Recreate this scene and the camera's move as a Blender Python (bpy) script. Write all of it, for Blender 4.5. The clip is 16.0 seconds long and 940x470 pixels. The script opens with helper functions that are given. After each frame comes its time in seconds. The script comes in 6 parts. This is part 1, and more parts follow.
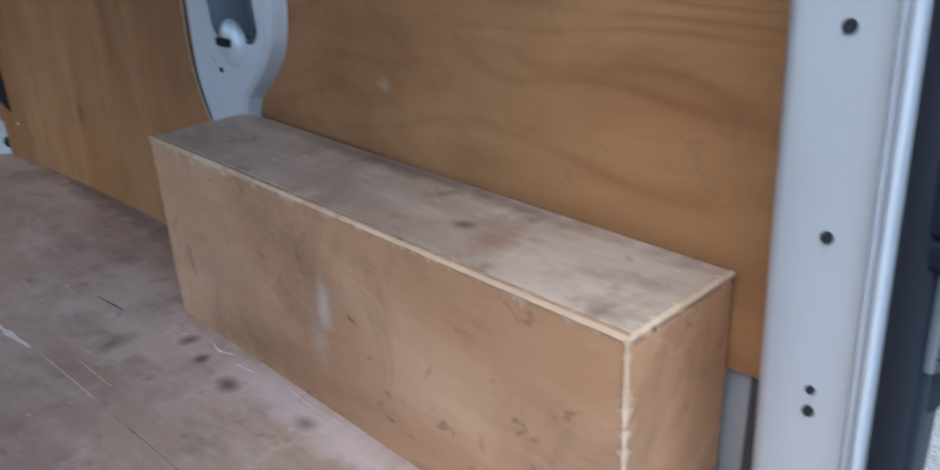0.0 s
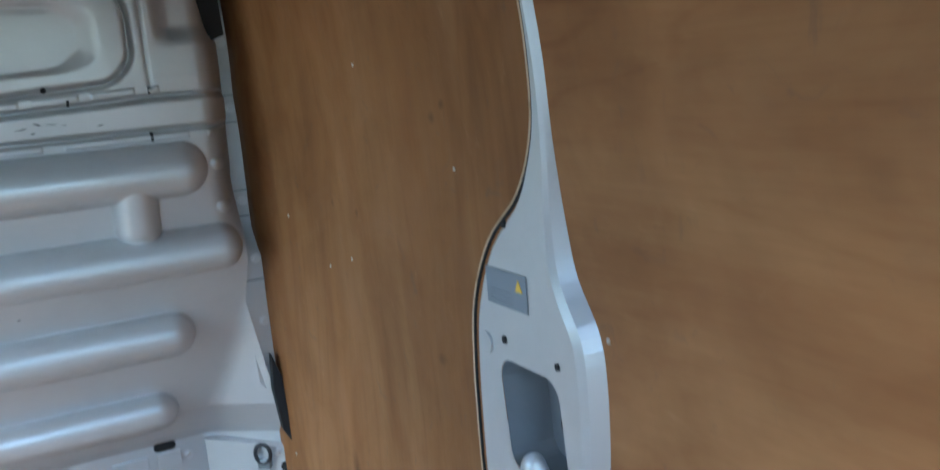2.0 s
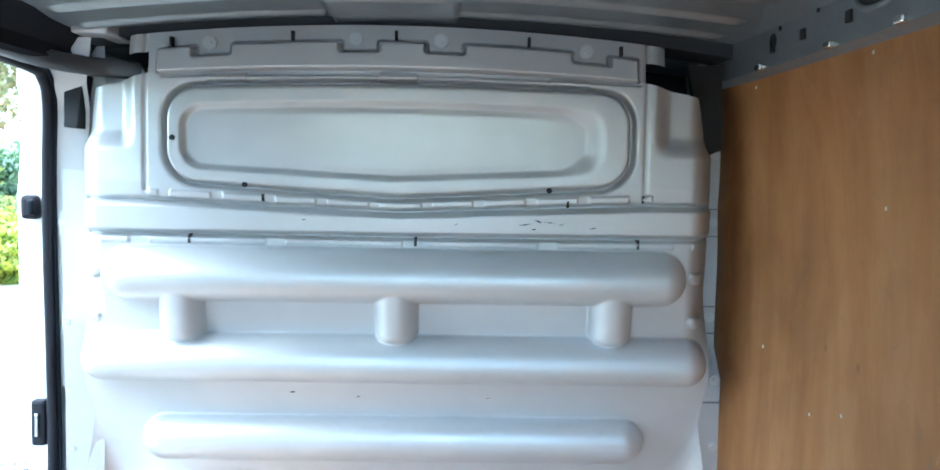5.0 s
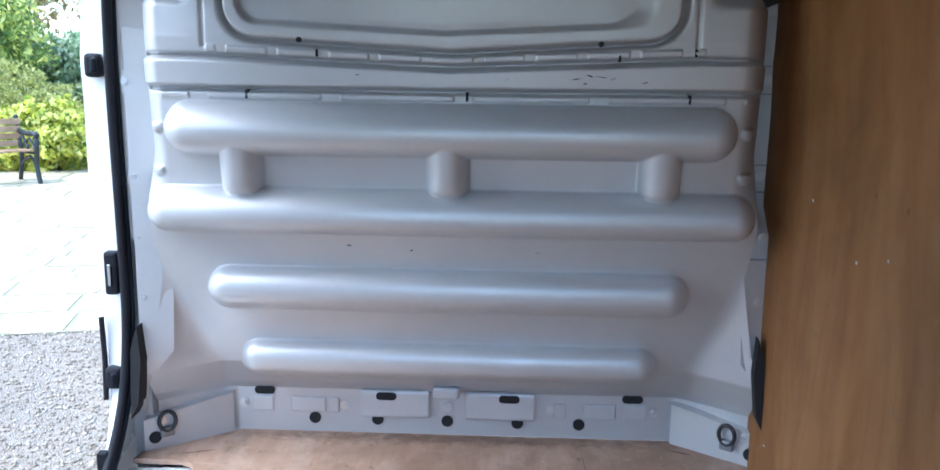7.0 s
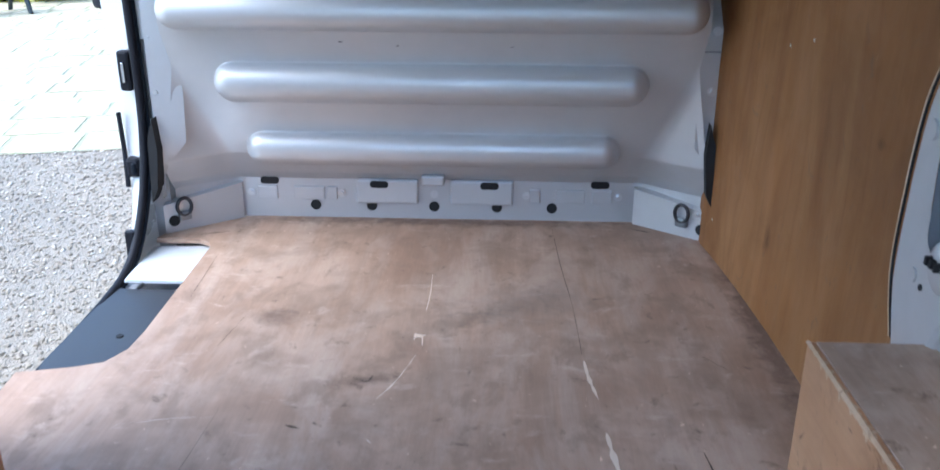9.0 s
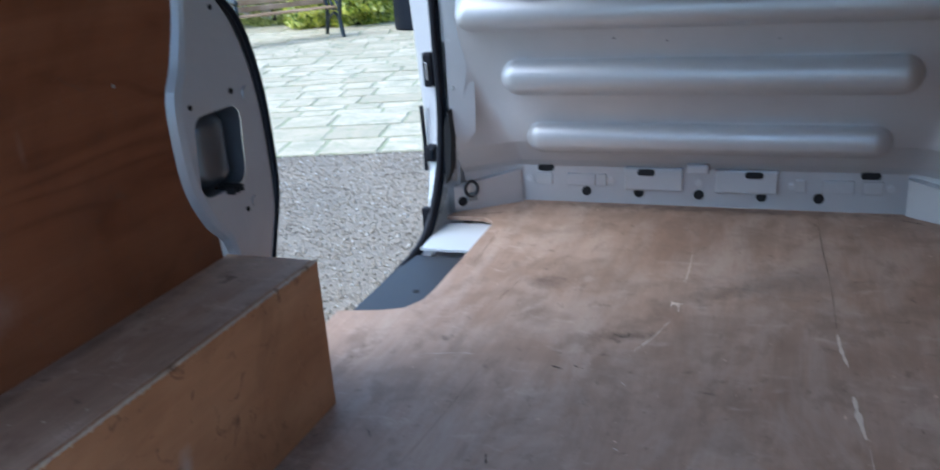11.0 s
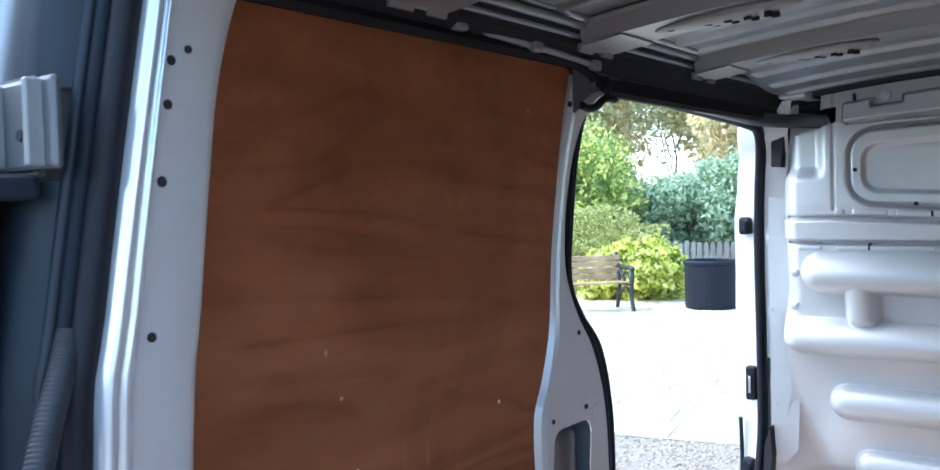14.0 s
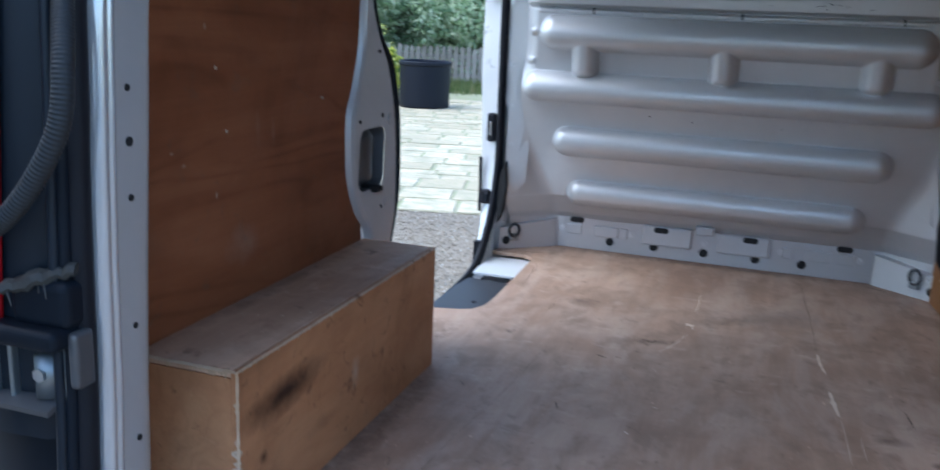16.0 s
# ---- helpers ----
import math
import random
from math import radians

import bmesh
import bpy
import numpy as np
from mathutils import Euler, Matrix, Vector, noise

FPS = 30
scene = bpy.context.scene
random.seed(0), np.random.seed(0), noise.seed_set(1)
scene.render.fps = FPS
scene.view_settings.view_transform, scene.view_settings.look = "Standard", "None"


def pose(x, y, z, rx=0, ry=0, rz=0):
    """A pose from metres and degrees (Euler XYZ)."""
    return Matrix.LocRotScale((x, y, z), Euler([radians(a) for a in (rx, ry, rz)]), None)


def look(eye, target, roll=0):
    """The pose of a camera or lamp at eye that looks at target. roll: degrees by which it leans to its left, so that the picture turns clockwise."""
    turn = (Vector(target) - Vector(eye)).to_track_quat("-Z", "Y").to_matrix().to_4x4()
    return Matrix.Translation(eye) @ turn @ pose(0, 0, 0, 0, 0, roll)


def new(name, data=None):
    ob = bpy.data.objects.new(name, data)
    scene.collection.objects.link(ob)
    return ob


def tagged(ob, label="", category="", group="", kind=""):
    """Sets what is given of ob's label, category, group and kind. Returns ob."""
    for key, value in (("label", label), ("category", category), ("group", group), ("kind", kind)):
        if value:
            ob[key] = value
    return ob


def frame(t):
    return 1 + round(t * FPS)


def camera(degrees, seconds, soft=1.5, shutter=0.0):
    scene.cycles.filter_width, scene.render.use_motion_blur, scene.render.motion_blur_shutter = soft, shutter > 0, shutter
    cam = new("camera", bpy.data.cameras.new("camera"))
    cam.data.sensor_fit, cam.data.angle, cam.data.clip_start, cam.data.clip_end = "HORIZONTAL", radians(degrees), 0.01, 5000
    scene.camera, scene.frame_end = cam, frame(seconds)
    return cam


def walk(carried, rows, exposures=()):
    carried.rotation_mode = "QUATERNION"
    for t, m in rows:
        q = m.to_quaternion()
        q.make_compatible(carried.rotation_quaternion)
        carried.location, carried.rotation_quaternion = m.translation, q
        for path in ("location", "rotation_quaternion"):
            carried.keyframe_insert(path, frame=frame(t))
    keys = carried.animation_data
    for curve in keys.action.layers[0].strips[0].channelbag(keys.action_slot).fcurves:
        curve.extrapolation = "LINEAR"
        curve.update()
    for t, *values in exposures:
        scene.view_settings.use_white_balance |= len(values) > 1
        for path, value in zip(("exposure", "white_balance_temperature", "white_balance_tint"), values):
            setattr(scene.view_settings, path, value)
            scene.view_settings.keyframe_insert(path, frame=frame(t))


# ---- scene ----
cam = camera(56.0, 16.0, soft=1.5, shutter=0.4)
PATH = [
    (0, (0.066, -0.291, 0.74), (1.309, 1.046, -0.078), -2.8),
    (0.5, (0.04, -0.233, 0.8), (1.172, 1.257, 0.094), -4.2),
    (1, (0.102, -0.115, 0.862), (1.153, 1.484, 0.281), -3.8),
    (1.5, (0.181, 0.002, 0.923), (1.106, 1.707, 0.437), -4.6),
    (2, (0.257, 0.093, 0.986), (1.132, 1.858, 0.641), -5.3),
    (2.5, (0.273, 0.136, 1.031), (1.085, 1.954, 0.842), -5.1),
    (3, (0.261, 0.19, 1.073), (0.915, 2.077, 0.974), -3.1),
    (3.5, (0.201, 0.215, 1.075), (0.65, 2.163, 1.011), -2.0),
    (4, (0.15, 0.209, 1.083), (0.404, 2.191, 0.997), -1.0),
    (4.5, (0.143, 0.213, 1.075), (0.247, 2.208, 0.985), 0.1),
    (4.7, (0.128, 0.210, 1.073), (0.196, 2.206, 0.971), 0.5),
    (6.8, (0.130, 0.175, 0.996), (0.040, 2.143, 0.651), 0.8),
    (7, (0.125, 0.162, 0.988), (0.043, 2.126, 0.618), 0.7),
    (7.5, (0.131, 0.116, 0.971), (0.062, 2.073, 0.566), 0.2),
    (8, (0.131, 0.063, 0.94), (0.09, 2.009, 0.48), 0.4),
    (8.2, (0.129, 0.039, 0.963), (0.1, 1.967, 0.432), 0.9),
    (10.3, (0.289, -0.312, 0.879), (-0.092, 1.488, 0.098), -3.4),
    (10.5, (0.278, -0.321, 0.885), (-0.194, 1.467, 0.122), -3.7),
    (11, (0.242, -0.342, 0.914), (-0.429, 1.419, 0.246), -4.1),
    (11.5, (0.197, -0.358, 0.955), (-0.594, 1.401, 0.423), -3.6),
    (12, (0.16, -0.369, 0.987), (-0.756, 1.367, 0.603), -2.6),
    (12.5, (0.146, -0.409, 1.025), (-0.914, 1.269, 0.773), -2.1),
    (13, (0.146, -0.447, 1.063), (-1.018, 1.175, 0.945), -2.0),
    (13.5, (0.172, -0.476, 1.079), (-1.028, 1.123, 1.045), -2.3),
    (14, (0.17, -0.522, 1.069), (-1.052, 1.061, 1.005), -1.5),
    (14.5, (0.138, -0.633, 1.04), (-1.017, 0.991, 0.872), -0.6),
    (15, (0.121, -0.771, 0.993), (-0.9, 0.927, 0.725), 0.8),
    (15.5, (0.15, -0.871, 0.946), (-0.688, 0.896, 0.526), 2.3),
    (16, (0.156, -0.987, 0.892), (-0.454, 0.856, 0.411), 2.5),
]
EXPOSURE = [
    (0.0, 2.1, 5420, 2), (0.5, 2.2, 5420, 0), (1.0, 2.4, 5420, 0), (1.5, 2.65, 5600, -4), (2.0, 2.68, 5600, -4), (3.0, 3.25, 5600, -4), (3.5, 3.45, 5500, -6), (4.5, 3.55, 5500, -7),
    (7.0, 2.42, 5650, 6), (8.2, 2.35, 5650, 6), (10.5, 1.97, 5600, 5), (11.5, 1.27, 5500, 4), (12.5, 1.2, 5700, 4), (13.5, 2.45, 5700, 4), (14.5, 2.62, 5700, 4), (15.5, 2.05, 5700, 5), (16.0, 1.65, 5700, 5),
]
walk(cam, [(t, look(eye, target, roll)) for t, eye, target, roll in PATH], EXPOSURE)

# ---------------------------------------------------------------- world, sun
world = bpy.data.worlds.new("overcast_sky")
scene.world = world
world.use_nodes = True
wn = world.node_tree.nodes
wl = world.node_tree.links
sky = wn.new("ShaderNodeTexSky")
sky.sky_type = "NISHITA"
sky.sun_disc = False
SUN_EL, SUN_AZ = radians(55), radians(-120)
sky.sun_elevation, sky.sun_rotation = SUN_EL, SUN_AZ
sky.air_density, sky.dust_density, sky.ozone_density = 1.0, 1.0, 2.0
wl.new(sky.outputs[0], wn["Background"].inputs[0])
wn["Background"].inputs[1].default_value = 0.14
sun = new("sun", bpy.data.lights.new("sun", "SUN"))
sun.data.energy, sun.data.angle, sun.data.color = 1.1, radians(70), (1.0, 0.98, 0.95)
sun_dir = Vector((math.sin(SUN_AZ) * math.cos(SUN_EL), math.cos(SUN_AZ) * math.cos(SUN_EL), math.sin(SUN_EL)))
sun.matrix_world = look(sun_dir * 30, (0, 0, 0))


# ---------------------------------------------------------------- materials
def mat(name, color, rough=0.5, metal=0.0, spec=0.5, coat=0.0):
    m = bpy.data.materials.new(name)
    m.use_nodes = True
    b = m.node_tree.nodes["Principled BSDF"]
    b.inputs["Base Color"].default_value = (*color, 1)
    b.inputs["Roughness"].default_value = rough
    b.inputs["Metallic"].default_value = metal
    b.inputs["Specular IOR Level"].default_value = spec
    b.inputs["Coat Weight"].default_value = coat
    return m


def nd(m, kind, **kw):
    n = m.node_tree.nodes.new(kind)
    for k, v in kw.items():
        n.inputs[k].default_value = v
    return n


def coords(m, scale=(1, 1, 1), rot=(0, 0, 0)):
    tc = nd(m, "ShaderNodeTexCoord")
    mp = nd(m, "ShaderNodeMapping")
    mp.inputs["Scale"].default_value = scale
    mp.inputs["Rotation"].default_value = rot
    m.node_tree.links.new(tc.outputs["Object"], mp.inputs["Vector"])
    return mp.outputs["Vector"]


def noise_tex(m, vec, scale, detail=6.0, rough=0.6, distortion=0.0):
    n = nd(m, "ShaderNodeTexNoise", Scale=scale, Detail=detail, Roughness=rough, Distortion=distortion)
    m.node_tree.links.new(vec, n.inputs["Vector"])
    return n.outputs["Fac"]


def ramp(m, fac, stops):
    r = nd(m, "ShaderNodeValToRGB")
    el = r.color_ramp.elements
    while len(el) < len(stops):
        el.new(0.5)
    for e, (p, c) in zip(el, stops):
        e.position = p
        e.color = (*c, 1) if len(c) == 3 else c
    m.node_tree.links.new(fac, r.inputs["Fac"])
    return r.outputs["Color"]


def mix(m, fac, a, b, mode="MIX"):
    x = m.node_tree.nodes.new("ShaderNodeMix")
    x.data_type, x.blend_type = "RGBA", mode
    for sock, v in ((x.inputs[0], fac), (x.inputs[6], a), (x.inputs[7], b)):
        if isinstance(v, (int, float)):
            sock.default_value = v
        elif isinstance(v, tuple):
            sock.default_value = (*v, 1)
        else:
            m.node_tree.links.new(v, sock)
    return x.outputs[2]


def put(m, sock, out):
    m.node_tree.links.new(out, m.node_tree.nodes["Principled BSDF"].inputs[sock])


def bump(m, height, strength=0.2, dist=0.002):
    b = nd(m, "ShaderNodeBump", Strength=strength, Distance=dist)
    m.node_tree.links.new(height, b.inputs["Height"])
    put(m, "Normal", b.outputs["Normal"])


def grey(v):
    return (v, v, v)


def maths(m, op, a, b=0.0):
    n = m.node_tree.nodes.new("ShaderNodeMath")
    n.operation = op
    for sock, v in ((n.inputs[0], a), (n.inputs[1], b)):
        if isinstance(v, (int, float)):
            sock.default_value = v
        else:
            m.node_tree.links.new(v, sock)
    return n.outputs[0]


def axis_scale(along, across, lengthwise):
    sc = [across, across, across]
    sc["xyz".index(along)] = lengthwise
    return sc


def wood(name, dark, mid, light, along, dirt=(0.12, 0.09, 0.07), dirty=0.25, rough=0.55, wave=1.0, scuff=0.25, figure=0.0, band=0.0, blotch=0.3, blots=()):
    """Rotary-cut plywood; along is the axis of its grain."""
    m = mat(name, mid, rough, 0.0, 0.18)
    broad = noise_tex(m, coords(m, axis_scale(along, 6.5, 1.7)), 0.6 * wave, 5.0, 0.6, 0.5)
    col = ramp(m, broad, [(0.32, dark), (0.5, mid), (0.68, light)])
    if figure:
        # flame figure: level lines of a drawn-out field
        field = noise_tex(m, coords(m, axis_scale(along, 4.2, 0.9)), 1.0, 2.0, 0.45, 0.7)
        lines = maths(m, "ADD", maths(m, "MULTIPLY", maths(m, "SINE", maths(m, "MULTIPLY", field, 60.0)), 0.5), 0.5)
        patchy = ramp(m, noise_tex(m, coords(m), 2.3, 4.0, 0.6, 0.8), [(0.36, grey(0.0)), (0.60, grey(figure))])
        col = mix(m, patchy, col, ramp(m, lines, [(0.0, (0.66, 0.56, 0.48)), (0.22, (0.93, 0.90, 0.88)), (0.6, grey(1.0)), (1.0, (1.10, 1.11, 1.10))]), "MULTIPLY")
    if band:
        strip = noise_tex(m, coords(m, axis_scale(along, 7.5, 0.22)), 1.0, 3.0, 0.5, 0.2)
        col = mix(m, band, col, ramp(m, strip, [(0.36, (0.60, 0.52, 0.48)), (0.5, (0.92, 0.90, 0.88)), (0.66, (1.25, 1.22, 1.18))]), "MULTIPLY")
    fine = noise_tex(m, coords(m, axis_scale(along, 140.0, 5.0)), 1.0, 4.0, 0.7)
    col = mix(m, 0.12, col, ramp(m, fine, [(0.25, grey(0.42)), (0.6, grey(1.0))]), "MULTIPLY")
    large = noise_tex(m, coords(m), 1.9, 5.0, 0.6, 0.5)
    col = mix(m, blotch, col, ramp(m, large, [(0.34, (0.58, 0.52, 0.48)), (0.52, grey(1.0)), (0.7, (1.2, 1.18, 1.16))]), "MULTIPLY")
    cloud = noise_tex(m, coords(m), 5.1, 7.0, 0.68, 0.6)
    col = mix(m, ramp(m, cloud, [(0.54, grey(0)), (0.76, grey(dirty))]), col, dirt)
    spots = noise_tex(m, coords(m), 19.0, 4.0, 0.6, 1.2)
    col = mix(m, ramp(m, spots, [(0.61, grey(0)), (0.72, grey(min(0.9, dirty * 1.6)))]), col, dirt)
    marks = noise_tex(m, coords(m, axis_scale(along, 6.0, 2.5)), 1.6, 8.0, 0.75, 2.0)
    pale = tuple(min(1, c * 1.25 + 0.06) for c in light)
    col = mix(m, ramp(m, marks, [(0.60, grey(0)), (0.78, grey(scuff))]), col, pale)
    for b in blots:
        col = stain(m, col, *b)
    put(m, "Base Color", col)
    put(m, "Roughness", ramp(m, cloud, [(0.3, grey(rough - 0.08)), (0.8, grey(min(0.95, rough + 0.2)))]))
    bump(m, fine, 0.10, 0.001)
    return m


def stain(m, col, centre, radii, color, amount, rot=(0, 0, 0), ragged=0.5):
    """A soft-edged blot of its own shape at one place of a surface."""
    tc = nd(m, "ShaderNodeTexCoord")
    mp = nd(m, "ShaderNodeMapping")
    mp.vector_type = "TEXTURE"
    mp.inputs["Location"].default_value = centre
    mp.inputs["Rotation"].default_value = rot
    mp.inputs["Scale"].default_value = radii
    m.node_tree.links.new(tc.outputs["Object"], mp.inputs["Vector"])
    ln = m.node_tree.nodes.new("ShaderNodeVectorMath")
    ln.operation = "LENGTH"
    m.node_tree.links.new(mp.outputs["Vector"], ln.inputs[0])
    rag = noise_tex(m, coords(m), 26.0, 5.0, 0.65, 0.3)
    d = maths(m, "ADD", ln.outputs["Value"], maths(m, "MULTIPLY", maths(m, "SUBTRACT", rag, 0.5), ragged * 3.0))
    return mix(m, ramp(m, d, [(0.15, grey(amount)), (0.5, grey(amount * 0.6)), (1.0, grey(0))]), col, color)


def worn_ply(name, dark, mid, light, dust, dirt, rough=0.65, blots=()):
    """Trodden plywood: mottled, smudged and scuffed with no strong grain."""
    m = mat(name, mid, rough)
    v = coords(m, (1, 1, 1))
    base = noise_tex(m, v, 2.6, 9.0, 0.62, 0.5)
    col = ramp(m, base, [(0.32, dark), (0.5, mid), (0.66, light)])
    streak = noise_tex(m, coords(m, (16, 1.6, 16)), 1.0, 5.0, 0.65, 0.4)
    col = mix(m, 0.45, col, ramp(m, streak, [(0.3, grey(0.62)), (0.6, grey(1.0))]), "MULTIPLY")
    fine = noise_tex(m, coords(m, (130, 9, 130)), 1.0, 3.0, 0.6)
    col = mix(m, 0.16, col, ramp(m, fine, [(0.3, grey(0.45)), (0.6, grey(1.0))]), "MULTIPLY")
    wipe = noise_tex(m, coords(m, (3.2, 1.1, 3.2), (0, 0, 0.6)), 1.7, 7.0, 0.7, 0.6)
    col = mix(m, ramp(m, wipe, [(0.46, grey(0)), (0.66, grey(0.6))]), col, dust)
    smudge = noise_tex(m, v, 5.3, 6.0, 0.62, 0.4)
    col = mix(m, ramp(m, smudge, [(0.50, grey(0)), (0.70, grey(0.65))]), col, dirt)
    tread = noise_tex(m, coords(m, (1.0, 0.6, 1.0), (0, 0, 0.9)), 11.0, 5.0, 0.66, 0.3)
    col = mix(m, ramp(m, tread, [(0.54, grey(0)), (0.66, grey(0.55))]), col, dirt)
    spots = noise_tex(m, v, 21.0, 5.0, 0.62, 0.5)
    col = mix(m, ramp(m, spots, [(0.62, grey(0)), (0.72, grey(0.8))]), col, tuple(c * 0.7 for c in dirt))
    rub = noise_tex(m, coords(m, (2.0, 5.0, 2.0), (0, 0, -0.5)), 3.0, 8.0, 0.75, 0.5)
    col = mix(m, ramp(m, rub, [(0.58, grey(0)), (0.72, grey(0.5))]), col, tuple(min(1, c * 1.25) for c in dust))
    specks = noise_tex(m, v, 75.0, 2.0, 0.5, 0.5)
    col = mix(m, ramp(m, specks, [(0.72, grey(0)), (0.78, grey(0.5))]), col, tuple(min(1, c * 1.9) for c in light))
    for b in blots:
        col = stain(m, col, *b)
    put(m, "Base Color", col)
    put(m, "Roughness", ramp(m, base, [(0.3, grey(rough - 0.15)), (0.7, grey(rough + 0.1))]))
    bump(m, mix(m, 0.5, spots, fine), 0.18, 0.0015)
    return m


def paint(name, color, rough=0.36, metal=0.3, wear=0.12):
    m = mat(name, color, rough, metal, 0.5, 0.15)
    cloud = noise_tex(m, coords(m), 4.0, 8.0, 0.7, 0.5)
    smear = noise_tex(m, coords(m, (3, 3, 40)), 1.0, 5.0, 0.6)
    dust = tuple(c * 0.72 for c in color)
    col = mix(m, ramp(m, cloud, [(0.42, grey(0)), (0.8, grey(wear * 2.2))]), color, dust)
    col = mix(m, ramp(m, smear, [(0.55, grey(0)), (0.85, grey(wear))]), col, tuple(min(1, c * 1.15) for c in color))
    put(m, "Base Color", col)
    put(m, "Roughness", ramp(m, cloud, [(0.3, grey(rough - 0.05)), (0.75, grey(rough + 0.16))]))
    bump(m, noise_tex(m, coords(m), 60.0, 4.0, 0.6), 0.06, 0.002)
    return m


SILVER = paint("silver_paint", (0.58, 0.575, 0.575), 0.38, 0.40)
GLOSS_SILVER = paint("glossy_silver_paint", (0.60, 0.60, 0.62), 0.16, 0.55, 0.05)
WHITE_METAL = paint("outer_silver_paint", (0.66, 0.66, 0.68), 0.28, 0.3, 0.06)
GALV = paint("zinc_steel", (0.27, 0.29, 0.30), 0.36, 0.75, 0.25)
BOW = paint("grey_primer_paint", (0.25, 0.248, 0.245), 0.42, 0.35, 0.2)
SHADED_POCKET = paint("shaded_pocket_steel", (0.13, 0.135, 0.145), 0.45, 0.4, 0.3)
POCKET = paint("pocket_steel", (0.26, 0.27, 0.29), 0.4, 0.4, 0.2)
DARKENED_PAINT = paint("darkened_grey_paint", (0.10, 0.10, 0.105), 0.34, 0.3, 0.25)
DARKSTEEL = paint("shade_and_scuff_steel", (0.032, 0.034, 0.040), 0.5, 0.2, 0.2)
DARK_KNOT, DARK_BROWN, CHALK = (0.09, 0.045, 0.022), (0.055, 0.025, 0.014), (0.62, 0.55, 0.48)
# last entry: a darker red-brown band up the board's front end
KNOTS_AND_EDGE = [((0.80, 1.815, 0.190), (0.2, 0.028, 0.045), DARK_KNOT, 0.6), ((0.79, 1.36, 0.542), (0.2, 0.022, 0.016), DARK_KNOT, 0.55), ((0.78, 2.33, 0.085), (0.2, 0.030, 0.025), DARK_KNOT, 0.6),
         ((0.77, 1.31, 0.935), (0.2, 0.014, 0.012), DARK_KNOT, 0.6), ((0.77, 1.27, 0.955), (0.2, 0.012, 0.010), DARK_KNOT, 0.6), ((0.77, 1.80, 0.768), (0.2, 0.010, 0.010), DARK_KNOT, 0.5), ((0.77, 1.68, 0.757), (0.2, 0.008, 0.010), DARK_KNOT, 0.5),
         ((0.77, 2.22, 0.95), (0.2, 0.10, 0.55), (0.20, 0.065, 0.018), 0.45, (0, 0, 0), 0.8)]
# last entry paints the shade under the roof on the left lining's top
RUBS_AND_ROOF_SHADE = [((0.83, 0.270, 0.752), (0.05, 0.011, 0.022), CHALK, 0.7), ((0.83, 0.274, 0.682), (0.05, 0.010, 0.018), CHALK, 0.65), ((0.83, 0.279, 0.618), (0.05, 0.012, 0.020), CHALK, 0.45),
        ((0.83, 0.70, 0.425), (0.05, 0.02, 0.012), CHALK, 0.22), ((-0.8, 0.50, 0.43), (0.05, 0.07, 0.05), CHALK, 0.10), ((-0.806, 0.391, 0.854), (0.05, 0.004, 0.008), CHALK, 0.4, (0, 0, 0), 0.2), ((-0.806, 0.285, 0.638), (0.05, 0.007, 0.004), CHALK, 0.35, (0, 0, 0), 0.2), ((-0.806, 0.318, 0.612), (0.05, 0.008, 0.005), CHALK, 0.3, (0, 0, 0), 0.2), ((-0.806, 0.414, 0.543), (0.05, 0.004, 0.009), CHALK, 0.5, (0, 0, 0), 0.2), ((-0.806, 0.619, 0.640), (0.05, 0.008, 0.035), CHALK, 0.07), ((-0.806, 0.56, 0.655), (0.05, 0.010, 0.04), CHALK, 0.05), ((-0.8, 0.55, 1.25), (0.1, 0.55, 0.22), (0.10, 0.035, 0.013), 0.5)]
# the first blot is the left box's oil stain
BOX_BLOTS = [((-0.609, 0.310, 0.222), (0.05, 0.165, 0.042), DARK_BROWN, 1.0, (0.06, 0, 0), 0.2), ((-0.609, 0.235, 0.130), (0.05, 0.016, 0.016), DARK_BROWN, 0.8), ((-0.609, 0.45, 0.10), (0.05, 0.07, 0.02), DARK_BROWN, 0.25),
             ((-0.609, 0.595, 0.15), (0.05, 0.022, 0.04), CHALK, 0.35), ((0.634, 0.615, 0.172), (0.05, 0.020, 0.060), CHALK, 0.55, (0, 0, 0), 0.45), ((0.634, 0.635, 0.12), (0.05, 0.03, 0.05), CHALK, 0.25, (0, 0, 0), 0.6), ((0.634, 0.80, 0.05), (0.05, 0.12, 0.05), DARK_BROWN, 0.3), ((0.634, 0.5, 0.22), (0.05, 0.05, 0.06), (0.24, 0.10, 0.045), 0.15),
             ((0.634, 0.28, 0.10), (0.05, 0.04, 0.12), (0.24, 0.10, 0.045), 0.15)]
# the last two are darker strips along the tops' wall edges
TOP_BLOTS = [((0.72, 0.42, 0.32), (0.014, 0.02, 0.05), DARK_BROWN, 0.7), ((0.70, 0.36, 0.32), (0.04, 0.03, 0.05), (0.26, 0.10, 0.06), 0.5), ((0.66, 0.17, 0.32), (0.03, 0.02, 0.05), DARK_BROWN, 0.5), ((-0.80, 0.6, 0.317), (0.035, 0.5, 0.05), DARK_BROWN, 0.45), ((0.80, 0.6, 0.32), (0.025, 0.5, 0.05), DARK_BROWN, 0.6)]
